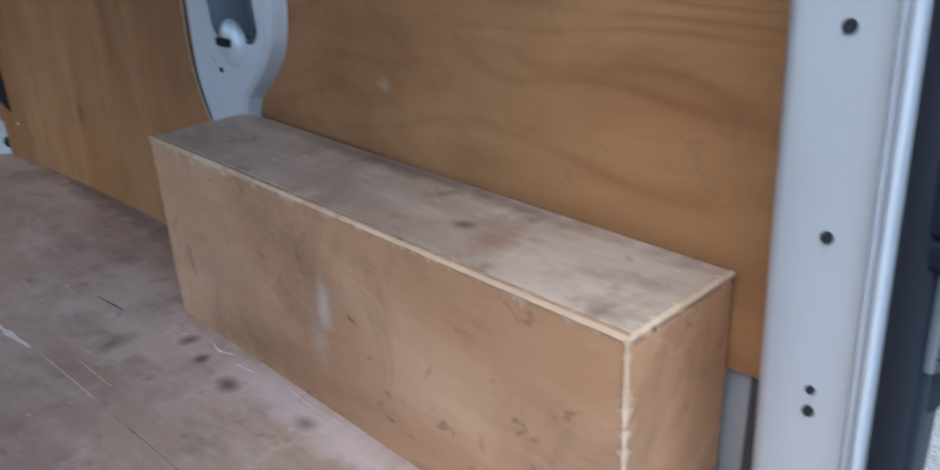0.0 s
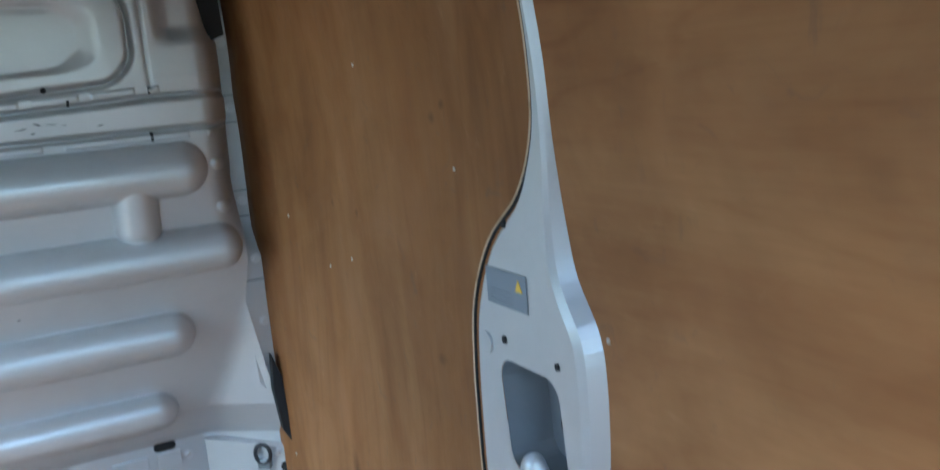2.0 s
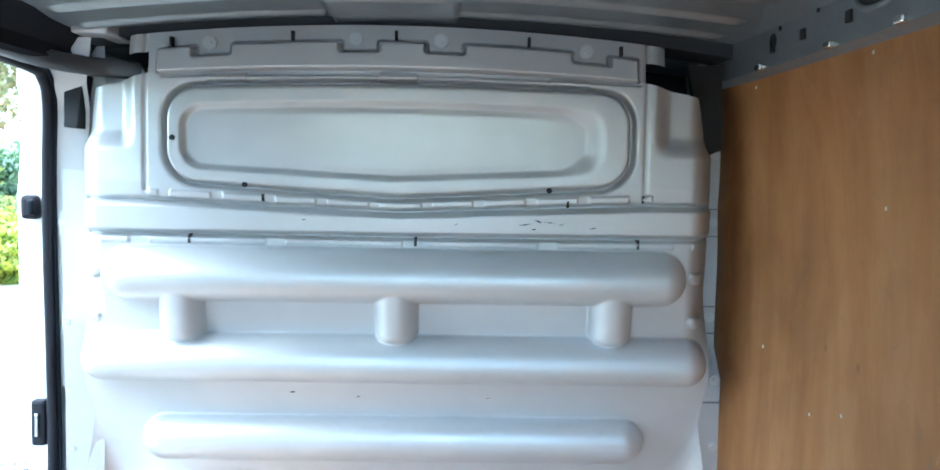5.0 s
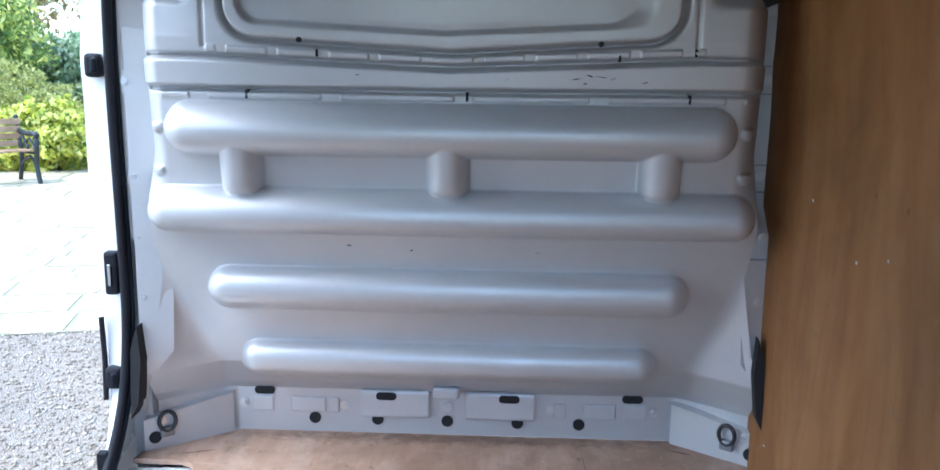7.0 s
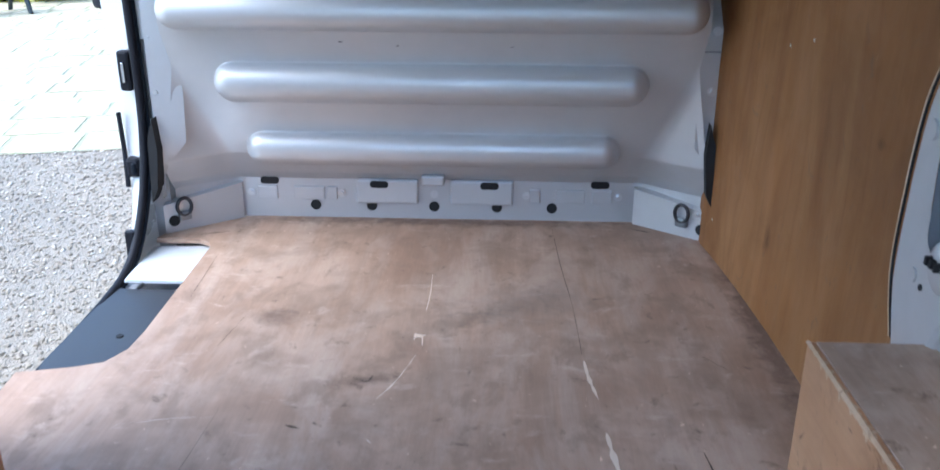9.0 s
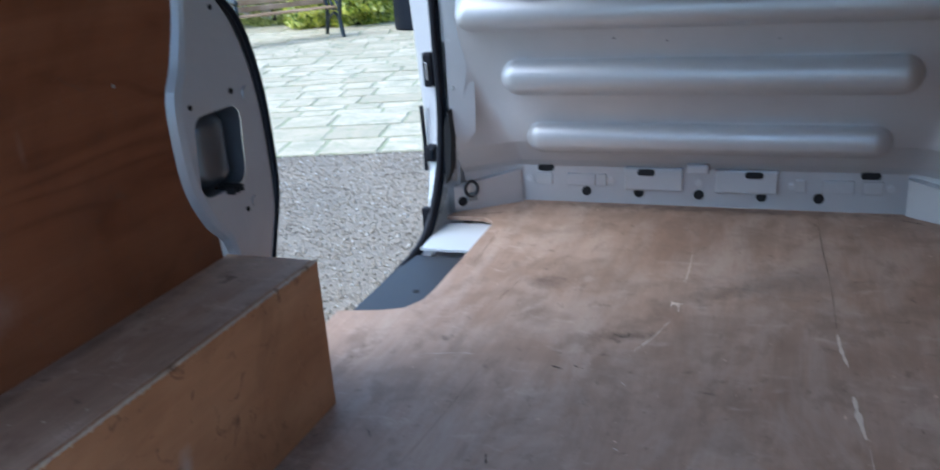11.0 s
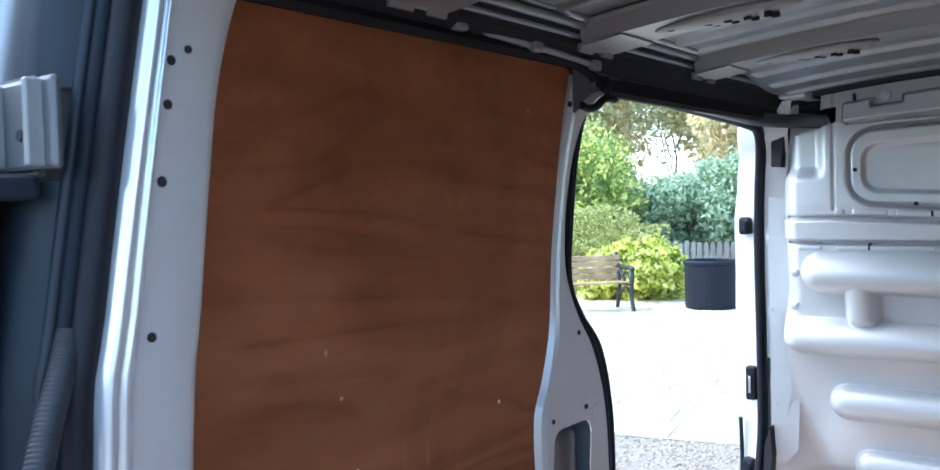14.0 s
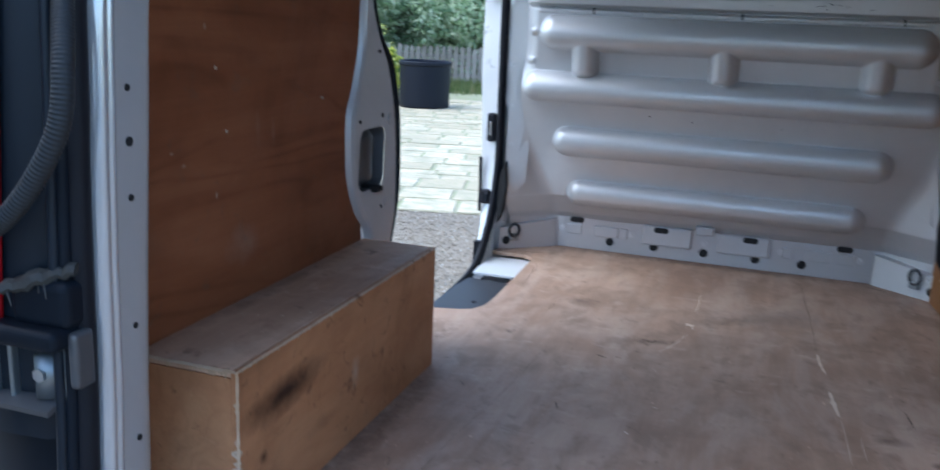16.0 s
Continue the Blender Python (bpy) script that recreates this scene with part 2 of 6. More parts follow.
# long darker strips follow the bulkhead, right wall and left box foot
FLOOR_BLOTS = [((0.0, 2.42, 0), (0.75, 0.055, 0.1), DARK_BROWN, 0.6, (0, 0, 0), 0.7), ((0.78, 1.7, 0), (0.05, 0.75, 0.1), DARK_BROWN, 0.6, (0, 0, 0), 0.7), ((0.600, 0.62, 0), (0.045, 0.55, 0.1), (0.66, 0.50, 0.43), 0.65, (0, 0, 0), 0.6), ((0.59, 0.97, 0), (0.022, 0.02, 0.1), DARK_BROWN, 0.85, (0, 0, 0), 0.4), ((0.575, 0.90, 0), (0.018, 0.018, 0.1), DARK_BROWN, 0.8, (0, 0, 0), 0.4), ((0.50, 1.06, 0), (0.05, 0.03, 0.1), DARK_BROWN, 0.6, (0, 0, 0), 0.5), ((0.565, 0.80, 0), (0.022, 0.03, 0.1), DARK_BROWN, 0.8, (0, 0, 0), 0.4), ((0.59, 0.63, 0), (0.02, 0.03, 0.1), DARK_BROWN, 0.6, (0, 0, 0), 0.4), ((0.55, 0.42, 0), (0.03, 0.06, 0.1), DARK_BROWN, 0.5, (0, 0, 0), 0.5), ((-0.585, 0.6, 0), (0.05, 0.5, 0.1), DARK_BROWN, 0.5, (0, 0, 0), 0.7),
               ((0.10, 1.75, 0), (0.16, 0.05, 0.1), DARK_BROWN, 0.35, (0, 0, 0.6), 0.7), ((-0.35, 1.75, 0), (0.07, 0.05, 0.1), DARK_BROWN, 0.55, (0, 0, 0), 0.6), ((-0.1, 1.47, 0), (0.09, 0.03, 0.1), DARK_BROWN, 0.55, (0, 0, 0.3), 0.6), ((0.25, 1.85, 0), (0.22, 0.12, 0.1), (0.16, 0.15, 0.14), 0.3, (0, 0, 0.4), 0.6)]
PLY_WALL_V = wood("ply_wall_upright_grain", (0.230, 0.100, 0.035), (0.285, 0.131, 0.049), (0.345, 0.170, 0.070), "z", dirty=0.20, figure=0.25, band=0.38, blotch=0.45, scuff=0.38, blots=KNOTS_AND_EDGE)
PLY_WALL_H = wood("ply_wall_level_grain", (0.215, 0.070, 0.028), (0.262, 0.090, 0.038), (0.315, 0.118, 0.054), "y", dirty=0.16, wave=1.4, scuff=0.14, figure=0.6, blotch=0.55, blots=RUBS_AND_ROOF_SHADE)
PLY_WALL_FIGURED = wood("ply_wall_flame_figure", (0.305, 0.133, 0.052), (0.362, 0.170, 0.069), (0.425, 0.217, 0.092), "y", dirty=0.16, wave=1.4, scuff=0.16, figure=0.5, blotch=0.55, blots=RUBS_AND_ROOF_SHADE)
PLY_BOX = wood("ply_box", (0.43, 0.225, 0.113), (0.52, 0.29, 0.157), (0.60, 0.36, 0.21), "y", (0.20, 0.105, 0.06), dirty=0.6, scuff=0.35, figure=0.15, blotch=0.5, blots=BOX_BLOTS)
PLY_BOX_RED = wood("ply_box_red", (0.42, 0.185, 0.082), (0.52, 0.245, 0.115), (0.60, 0.31, 0.155), "y", (0.20, 0.09, 0.046), dirty=0.5, scuff=0.3, figure=0.2, blotch=0.55, blots=BOX_BLOTS)
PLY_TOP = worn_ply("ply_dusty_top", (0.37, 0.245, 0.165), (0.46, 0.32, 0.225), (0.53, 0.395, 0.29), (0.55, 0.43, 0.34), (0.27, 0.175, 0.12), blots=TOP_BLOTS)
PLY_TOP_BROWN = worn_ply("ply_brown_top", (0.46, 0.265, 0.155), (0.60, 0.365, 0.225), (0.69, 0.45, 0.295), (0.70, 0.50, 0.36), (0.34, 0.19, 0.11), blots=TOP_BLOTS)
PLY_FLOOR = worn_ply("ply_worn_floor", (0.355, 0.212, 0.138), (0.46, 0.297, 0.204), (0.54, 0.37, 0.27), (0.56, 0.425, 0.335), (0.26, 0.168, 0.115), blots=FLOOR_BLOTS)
PLY_EDGE = wood("raw_ply_edge", (0.44, 0.28, 0.16), (0.62, 0.44, 0.29), (0.78, 0.61, 0.45), "y", (0.22, 0.12, 0.07), dirty=0.6, rough=0.8)
RAW = mat("splintered_wood", (0.78, 0.64, 0.52), 0.85)
CRACK = mat("dirt_in_crack", (0.10, 0.07, 0.05), 0.9)
CAVITY = mat("cavity_shade", (0.013, 0.014, 0.018), 0.7, 0.0, 0.12)
BLACK = mat("black_void", (0.012, 0.012, 0.013), 0.8)
RUBBER = mat("black_rubber", (0.012, 0.012, 0.016), 0.55, 0.0, 0.2)
PLASTIC = mat("dark_grey_plastic", (0.009, 0.012, 0.018), 0.5, 0.0, 0.14)
bump(PLASTIC, noise_tex(PLASTIC, coords(PLASTIC), 300.0, 3.0, 0.6), 0.15, 0.001)
TRIM = mat("blue_grey_trim_plastic", (0.013, 0.018, 0.026), 0.42, 0.0, 0.25)
bump(TRIM, noise_tex(TRIM, coords(TRIM), 260.0, 3.0, 0.6), 0.12, 0.001)
STEP = mat("black_step_plastic", (0.035, 0.037, 0.042), 0.45)
bump(STEP, noise_tex(STEP, coords(STEP), 260.0, 3.0, 0.6), 0.3, 0.001)
CHROME = mat("bright_steel", (0.75, 0.75, 0.76), 0.22, 1.0)
BOLT = mat("plated_bolt", (0.66, 0.66, 0.66), 0.3, 0.9)
RED = mat("red_lamp_plastic", (0.27, 0.0006, 0.003), 0.22, 0.0, 0.08)
RED_DIM = mat("dim_red_lamp_plastic", (0.20, 0.0005, 0.003), 0.25, 0.0, 0.08)
RED_DEEP = mat("deep_red_lamp_plastic", (0.15, 0.0006, 0.002), 0.16, 0.0, 0.10)
RED_RIM_STREAK = mat("pale_red_rim_and_streak", (0.30, 0.006, 0.010), 0.25, 0.0, 0.2)
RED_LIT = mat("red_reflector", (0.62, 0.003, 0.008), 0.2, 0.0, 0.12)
AMBER = mat("amber_bulb", (0.75, 0.32, 0.08), 0.2)
CLEAR = mat("ribbed_clear_lens", (0.92, 0.93, 0.95), 0.12, 0.45, 0.6, 0.6)
STICKER = mat("grey_sticker", (0.22, 0.25, 0.29), 0.45)
YELLOW = mat("yellow_print", (0.8, 0.5, 0.06), 0.5)


# ---------------------------------------------------------------- mesh helpers
def part(name, bm, material, parent=None, label="", smooth=False):
    me = bpy.data.meshes.new(name)
    bmesh.ops.recalc_face_normals(bm, faces=bm.faces)
    bm.to_mesh(me)
    bm.free()
    me.materials.append(material)
    if smooth:
        me.shade_smooth()
    ob = new(name, me)
    if parent:
        ob.parent = parent
    if label:
        tagged(ob, label)
    return ob


def thing(name, label, category, group="", kind=""):
    return tagged(new(name), label, category, group, kind)


def bm_box(x0, x1, y0, y1, z0, z1, bevel=0.0, bm=None, segs=2):
    own = bm is None
    bm = bm or bmesh.new()
    g = bmesh.ops.create_cube(bm, size=1.0)
    vs = g["verts"]
    for v in vs:
        v.co = Vector((x0 + (v.co.x + 0.5) * (x1 - x0), y0 + (v.co.y + 0.5) * (y1 - y0), z0 + (v.co.z + 0.5) * (z1 - z0)))
    if bevel:
        es = list({e for v in vs for e in v.link_edges})
        bmesh.ops.bevel(bm, geom=es, offset=bevel, segments=segs, affect="EDGES", profile=0.5)
    return bm


def bm_disc(m, r, h, n=14, bm=None, r2=None):
    bm = bm or bmesh.new()
    bmesh.ops.create_cone(bm, cap_ends=True, segments=n, radius1=r, radius2=r if r2 is None else r2, depth=h, matrix=m)
    return bm


def bm_tube(pts, r, n=10, closed=False, bm=None, radii=None, squash=1.0):
    """A round tube along points."""
    bm = bm or bmesh.new()
    P = [Vector(p) for p in pts]
    rings = []
    up = None
    for i, p in enumerate(P):
        if closed:
            d = (P[(i + 1) % len(P)] - P[i - 1]).normalized()
        else:
            d = (P[min(i + 1, len(P) - 1)] - P[max(i - 1, 0)]).normalized()
        if up is None:
            up = d.orthogonal().normalized()
        up = (up - d * up.dot(d)).normalized()
        side = d.cross(up)
        rr = radii[i] if radii else r
        rings.append([bm.verts.new(p + rr * (math.cos(a) * up + squash * math.sin(a) * side)) for a in (2 * math.pi * k / n for k in range(n))])
    m = len(rings)
    for i in range(m if closed else m - 1):
        a, b = rings[i], rings[(i + 1) % m]
        for k in range(n):
            bm.faces.new((a[k], a[(k + 1) % n], b[(k + 1) % n], b[k]))
    if not closed:
        bm.faces.new(rings[0][::-1])
        bm.faces.new(rings[-1])
    return bm


def smooth_line(pts, n=8, closed=False):
    """Catmull-Rom through points."""
    P = [Vector(p) for p in pts]
    out = []
    m = len(P)
    for i in range(m if closed else m - 1):
        if closed:
            a, b, c, d = P[i - 1], P[i], P[(i + 1) % m], P[(i + 2) % m]
        else:
            a, b, c, d = P[max(i - 1, 0)], P[i], P[i + 1], P[min(i + 2, m - 1)]
        for k in range(n):
            t = k / n
            out.append(0.5 * (2 * b + (c - a) * t + (2 * a - 5 * b + 4 * c - d) * t * t + (3 * b - a - 3 * c + d) * t ** 3))
    if not closed:
        out.append(P[-1])
    return out


def bm_prism(poly, axis, a, b, bm=None):
    """A flat outline pushed along an axis from a to b; the outline holds the two other coordinates in xyz order."""
    bm = bm or bmesh.new()
    k = "xyz".index(axis)

    def full(p, v):
        q = list(p)
        q.insert(k, v)
        return q

    lo = [bm.verts.new(full(p, a)) for p in poly]
    hi = [bm.verts.new(full(p, b)) for p in poly]
    n = len(poly)
    bm.faces.new(lo)
    bm.faces.new(hi[::-1])
    for i in range(n):
        bm.faces.new((lo[i], hi[i], hi[(i + 1) % n], lo[(i + 1) % n]))
    return bm


def grid_mesh(name, X, Y, Z, material, parent=None, label="", smooth=True, cut=None):
    """A sheet from three arrays of one shape."""
    r, c = X.shape
    co = np.stack([X, Y, Z], -1).reshape(-1, 3)
    idx = np.arange(r * c).reshape(r, c)
    q = np.stack([idx[:-1, :-1], idx[:-1, 1:], idx[1:, 1:], idx[1:, :-1]], -1).reshape(-1, 4)
    if cut is not None:
        q = q[~cut[:-1, :-1].ravel()]
    me = bpy.data.meshes.new(name)
    me.vertices.add(len(co))
    me.vertices.foreach_set("co", co.ravel())
    me.loops.add(q.size)
    me.loops.foreach_set("vertex_index", q.ravel().astype(np.int32))
    me.polygons.add(len(q))
    me.polygons.foreach_set("loop_start", np.arange(0, q.size, 4, dtype=np.int32))
    me.update(calc_edges=True)
    me.materials.append(material)
    if smooth:
        me.shade_smooth()
    ob = new(name, me)
    if parent:
        ob.parent = parent
    if label:
        tagged(ob, label)
    return ob


# ---------------------------------------------------------------- shape of the van's inside
def lean(z):
    t = np.clip((np.asarray(z, float) - 0.85) / 0.5, 0, 1)
    return 0.055 * t * t


def wall_x(y, z):
    """Half width of the lined side wall."""
    y, z = np.asarray(y, float), np.asarray(z, float)
    pull = np.interp(z, [0.0, 0.1, 0.5, 1.0, 1.3], [0.046, 0.049, 0.065, 0.060, 0.026])
    return 0.797 + 0.018 * np.clip(z / 0.5, 0, 1) - lean(z) - pull * np.clip((y - 1.4) / 0.862, 0, 1.02) ** 2


def side_panel(name, side, y0, y1, z0, z1, material, parent=None, off=0.0, thick=0.009, ny=60, nz=60, label="", cut=None):
    """A bent board that follows the side wall; side is 1 or -1, off its distance inside the wall line (a number, or a rule by height)."""
    inset = off if callable(off) else (lambda z: off)
    begin = y0 if callable(y0) else (lambda z: y0)
    yy, zz = np.linspace(begin(0.5), y1, ny), np.linspace(z0, z1, nz)
    bm = bmesh.new()
    inner = [[bm.verts.new((side * float(wall_x(y, z) - inset(z)), y, z)) for y in np.linspace(begin(z), y1, ny)] for z in zz]
    outer = [[bm.verts.new((side * float(wall_x(y, z) - inset(z) + thick), y, z)) for y in np.linspace(begin(z), y1, ny)] for z in zz]
    for i in range(nz - 1):
        for j in range(ny - 1):
            if cut and cut[0] < yy[j] and yy[j + 1] < cut[1] and cut[2] < zz[i] and zz[i + 1] < cut[3]:
                continue
            bm.faces.new((inner[i][j], inner[i][j + 1], inner[i + 1][j + 1], inner[i + 1][j]))
            bm.faces.new((outer[i][j], outer[i + 1][j], outer[i + 1][j + 1], outer[i][j + 1]))
    for i in range(nz - 1):
        for j in (0, ny - 1):
            if cut and cut[0] < yy[j] < cut[1] and cut[2] < zz[i] and zz[i + 1] < cut[3]:
                continue
            bm.faces.new((inner[i][j], inner[i + 1][j], outer[i + 1][j], outer[i][j]))
    for j in range(ny - 1):
        for i in (0, nz - 1):
            bm.faces.new((inner[i][j], outer[i][j], outer[i][j + 1], inner[i][j + 1]))
    return part(name, bm, material, parent, label)


# ---------------------------------------------------------------- floor
# Worn plywood sheet with the cut-out for the side step.
FLOOR_EDGE = [(-0.66, -0.05), (0.66, -0.05), (0.80, 0.10), (0.80, 1.60), (0.765, 2.32), (0.57, 2.44), (-0.60, 2.44), (-0.80, 2.30), (-0.815, 2.235)]
NOTCH = [(-0.69, 2.235), (-0.655, 2.215), (-0.640, 2.18), (-0.628, 1.66), (-0.632, 1.58), (-0.66, 1.52), (-0.72, 1.495), (-0.825, 1.47)]
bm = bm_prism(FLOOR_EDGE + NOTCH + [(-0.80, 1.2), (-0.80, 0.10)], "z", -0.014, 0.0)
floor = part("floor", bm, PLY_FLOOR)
tagged(floor, "worn brown plywood van floor with scuffs and chips", "floor", kind="structure")
bm = bm_box(-0.84, 0.84, -0.07, 2.6, -0.12, -0.075)
under = tagged(part("subfloor", bm, SILVER), "painted steel van underfloor below the plywood", "floor", kind="structure")


def floor_mark(pts, width, material, name, label):
    bm = bmesh.new()
    rnd = random.Random(len(pts) * 7 + int(pts[0][1] * 100))
    P = smooth_line([(x, y, 0.0) for x, y in pts], 6)
    a, b = [], []
    for i, p in enumerate(P):
        w = 0.42 * width * (0.25 + 0.75 * math.sin(math.pi * (i + 0.5) / len(P))) * rnd.uniform(0.2, 1.4)
        d = (P[min(i + 1, len(P) - 1)] - P[max(i - 1, 0)]).normalized()
        s = Vector((-d.y, d.x, 0)) * w * 0.5
        a.append(bm.verts.new((p.x + s.x, p.y + s.y, 0.0012)))
        b.append(bm.verts.new((p.x - s.x, p.y - s.y, 0.0012)))
    for i in range(len(P) - 1):
        bm.faces.new((a[i], a[i + 1], b[i + 1], b[i]))
    part(name, bm, material, floor, label)


CHIPS = [
    ([(0.002, 2.02), (0.006, 1.90), (0.004, 1.80)], 0.006), ([(-0.012, 1.680), (-0.002, 1.668), (0.014, 1.674)], 0.036), ([(0.006, 1.675), (0.010, 1.625)], 0.014), ([(-0.008, 1.665), (-0.012, 1.650)], 0.012),
    ([(0.0, 1.58), (-0.03, 1.47), (-0.06, 1.40)], 0.007), ([(0.362, 1.57), (0.366, 1.50), (0.378, 1.42)], 0.018), ([(0.382, 1.30), (0.388, 1.22), (0.396, 1.15)], 0.024),
    ([(0.40, 1.13), (0.405, 1.0), (0.408, 0.9)], 0.003), ([(-0.07, 0.86), (-0.06, 0.85)], 0.012), ([(-0.03, 1.02), (-0.02, 1.015)], 0.008), ([(-0.06, 1.26), (-0.05, 1.25)], 0.008),
    ([(-0.55, 1.28), (-0.45, 1.31), (-0.36, 1.32)], 0.003), ([(0.06, 0.55), (0.08, 0.53)], 0.010), ([(0.34, 0.72), (0.35, 0.71)], 0.008), ([(0.612, 0.93), (0.606, 0.90), (0.616, 0.87)], 0.012), ([(0.604, 0.84), (0.610, 0.80)], 0.008), ([(0.436, 1.05), (0.437, 0.98), (0.440, 0.93)], 0.004), ([(0.59, 1.0), (0.60, 0.985)], 0.007), ([(0.622, 0.72), (0.618, 0.66), (0.622, 0.58)], 0.005),
]
for pts, w in CHIPS:
    floor_mark(pts, w, RAW, "chip", "pale splintered chip")
CRACKS = [
    ([(0.33, 2.40), (0.34, 2.1), (0.355, 1.85), (0.36, 1.60)], 0.004), ([(-0.60, 2.12), (-0.59, 1.95), (-0.585, 1.85)], 0.004), ([(-0.42, 1.75), (-0.44, 1.6)], 0.003),
    ([(0.408, 0.9), (0.42, 0.5), (0.425, 0.2)], 0.003), ([(-0.36, 1.35), (-0.38, 1.0), (-0.42, 0.6), (-0.43, 0.2)], 0.003), ([(-0.12, 1.48), (-0.09, 1.465), (-0.08, 1.49)], 0.012),
    ([(-0.22, 1.30), (-0.19, 1.29)], 0.012), ([(-0.17, 1.31), (-0.15, 1.30)], 0.010), ([(0.62, 1.60), (0.66, 1.55)], 0.006), ([(0.55, 1.25), (0.56, 1.15)], 0.007),
    ([(0.56, 2.38), (0.62, 2.35)], 0.016), ([(-0.70, 2.27), (-0.62, 2.30)], 0.012), ([(0.69, 2.12), (0.70, 2.11)], 0.012), ([(-0.25, 0.95), (-0.24, 0.92)], 0.012),
]
for pts, w in CRACKS:
    floor_mark(pts, w, CRACK, "scratch", "dark dirty scratch")

# ---------------------------------------------------------------- outer shell that closes the van
for s, nm in ((1, "wall_right"),):
    tagged(side_panel(nm, s, 0.10, 2.75, -0.10, 1.44, SILVER, off=-0.035, thick=0.05, cut=(0.95, 1.20, 0.36, 0.66)), "painted steel van side behind the plywood", "wall", kind="structure")
tagged(side_panel("wall_left", -1, 0.10, 1.13, -0.10, 1.44, SILVER, off=-0.035, thick=0.05, cut=(0.95, 1.20, 0.36, 0.66)), "painted steel van side behind the plywood", "wall", kind="structure")

tagged(side_panel("wall_left_front", -1, 2.30, 2.78, -0.10, 1.44, SILVER, off=-0.035, thick=0.05), "painted steel van side ahead of the sliding door", "wall", kind="structure")

# ribbed steel roof skin
def smooth_step(a):
    a = np.clip(a, 0, 1)
    return a * a * (3 - 2 * a)


xs, ys = np.linspace(-0.84, 0.84, 200), np.linspace(-0.06, 2.80, 480)
X, Y = np.meshgrid(xs, ys)
Z = 1.462 - 0.055 * (X / 0.78) ** 2
for k, yr in enumerate(np.arange(0.22, 2.4, 0.125)):
    plate = (np.abs(X + 0.02) < 0.14) & (yr > 1.7)
    Z -= 0.010 * smooth_step((Y - yr + 0.016) / 0.010) * smooth_step((yr + 0.016 - Y) / 0.010) * (~plate) * smooth_step((0.69 - np.abs(X)) / 0.03)
Z -= 0.012 * (np.abs(X + 0.02) < 0.135) * (np.abs(Y - 2.13) < 0.15)
Z -= 0.045 * np.clip((Y - 1.62) / 0.5, 0, 1) ** 2 * (3 - 2 * np.clip((Y - 1.62) / 0.5, 0, 1))
roof = grid_mesh("ceiling", X, Y, Z, GALV)
tagged(roof, "bare ribbed steel van roof skin", "ceiling", kind="structure")
Z2 = 1.50 - 0.055 * (X[::20, ::20] / 0.78) ** 2
tagged(grid_mesh("roof_outside", X[::20, ::20], Y[::20, ::20], Z2, WHITE_METAL), "painted outer roof panel of the van", "roof", kind="structure")
bm = bm_box(-0.72, 0.72, -0.06, 0.06, 1.36, 1.49, 0.01)
tagged(part("trim", bm, SILVER), "silver painted header beam over the rear doors", "header", kind="structure")


# pressed cross bows under the roof
def roof_bow(y):
    ob = thing("roof_bow", "pressed steel cross bow under the van roof", "roof beam", "roof bows")
    n = 30
    prof = [(-0.092, 0.0), (-0.078, -0.004), (-0.064, -0.036), (0.064, -0.036), (0.078, -0.004), (0.092, 0.0)]

    def crown(x):
        return 1.458 - 0.055 * (x / 0.78) ** 2

    xx = np.linspace(-0.70, 0.715, n)
    bm = bmesh.new()
    rows = [[bm.verts.new((x, y + a, crown(x) + b)) for a, b in prof] for x in xx]
    for i in range(n - 1):
        for j in range(len(prof) - 1):
            bm.faces.new((rows[i][j], rows[i][j + 1], rows[i + 1][j + 1], rows[i + 1][j]))
    part("channel", bm, BOW, ob)
    for s in (-1, 1):
        # folded end bracket with its turned-down lip and notch
        a, b = crown(0.615) - 0.036, crown(0.71) - 0.036
        for y0, y1, drop in ((-0.066, -0.012, 0.013), (-0.012, 0.022, 0.006), (0.022, 0.066, 0.013)):
            bm = bm_prism([(s * 0.615, a + 0.002), (s * 0.71, b + 0.002), (s * 0.71, b - drop), (s * 0.705, b - drop), (s * 0.702, b - 0.004), (s * 0.615, a - 0.004)], "y", y + y0, y + y1)
            part("end_bracket", bm, BOW, ob, "folded end bracket")
        z = crown(0.45) - 0.034
        bm = bmesh.new()
        bmesh.ops.create_uvsphere(bm, u_segments=24, v_segments=12, radius=1.0, matrix=Matrix.Translation((s * 0.44, y, z - 0.004)) @ Matrix.Rotation(s * 0.06, 4, "Y") @ Matrix.Diagonal((0.14, 0.045, 0.014, 1)))
        part("stiffener", bm, BOW, ob, smooth=True)
        for k in range(6):
            for row in (0, 1):
                x0 = s * 0.45 - 0.095 + 0.036 * k + 0.008 * row
                bm = bm_box(x0, x0 + 0.013, y - 0.014 + 0.016 * row, y - 0.009 + 0.016 * row, z - 0.0195, z - 0.010)
                part("slot", bm, BLACK, ob)
    for x in (-0.15, -0.05, 0.2):
        bm = bm_box(x, x + 0.02, y - 0.02, y - 0.01, 1.4195, 1.4225)
        part("slot", bm, BLACK, ob)
    return ob


roof_bow(1.04)
roof_bow(1.575)
roof_bow(0.50)

# galvanised rail above the right-hand lining, with its holes
rail = thing("roof_rail", "zinc steel roof side rail with punched holes", "roof rail")
yy = np.linspace(0.06, 2.36, 50)
bm = bmesh.new()
rows = []
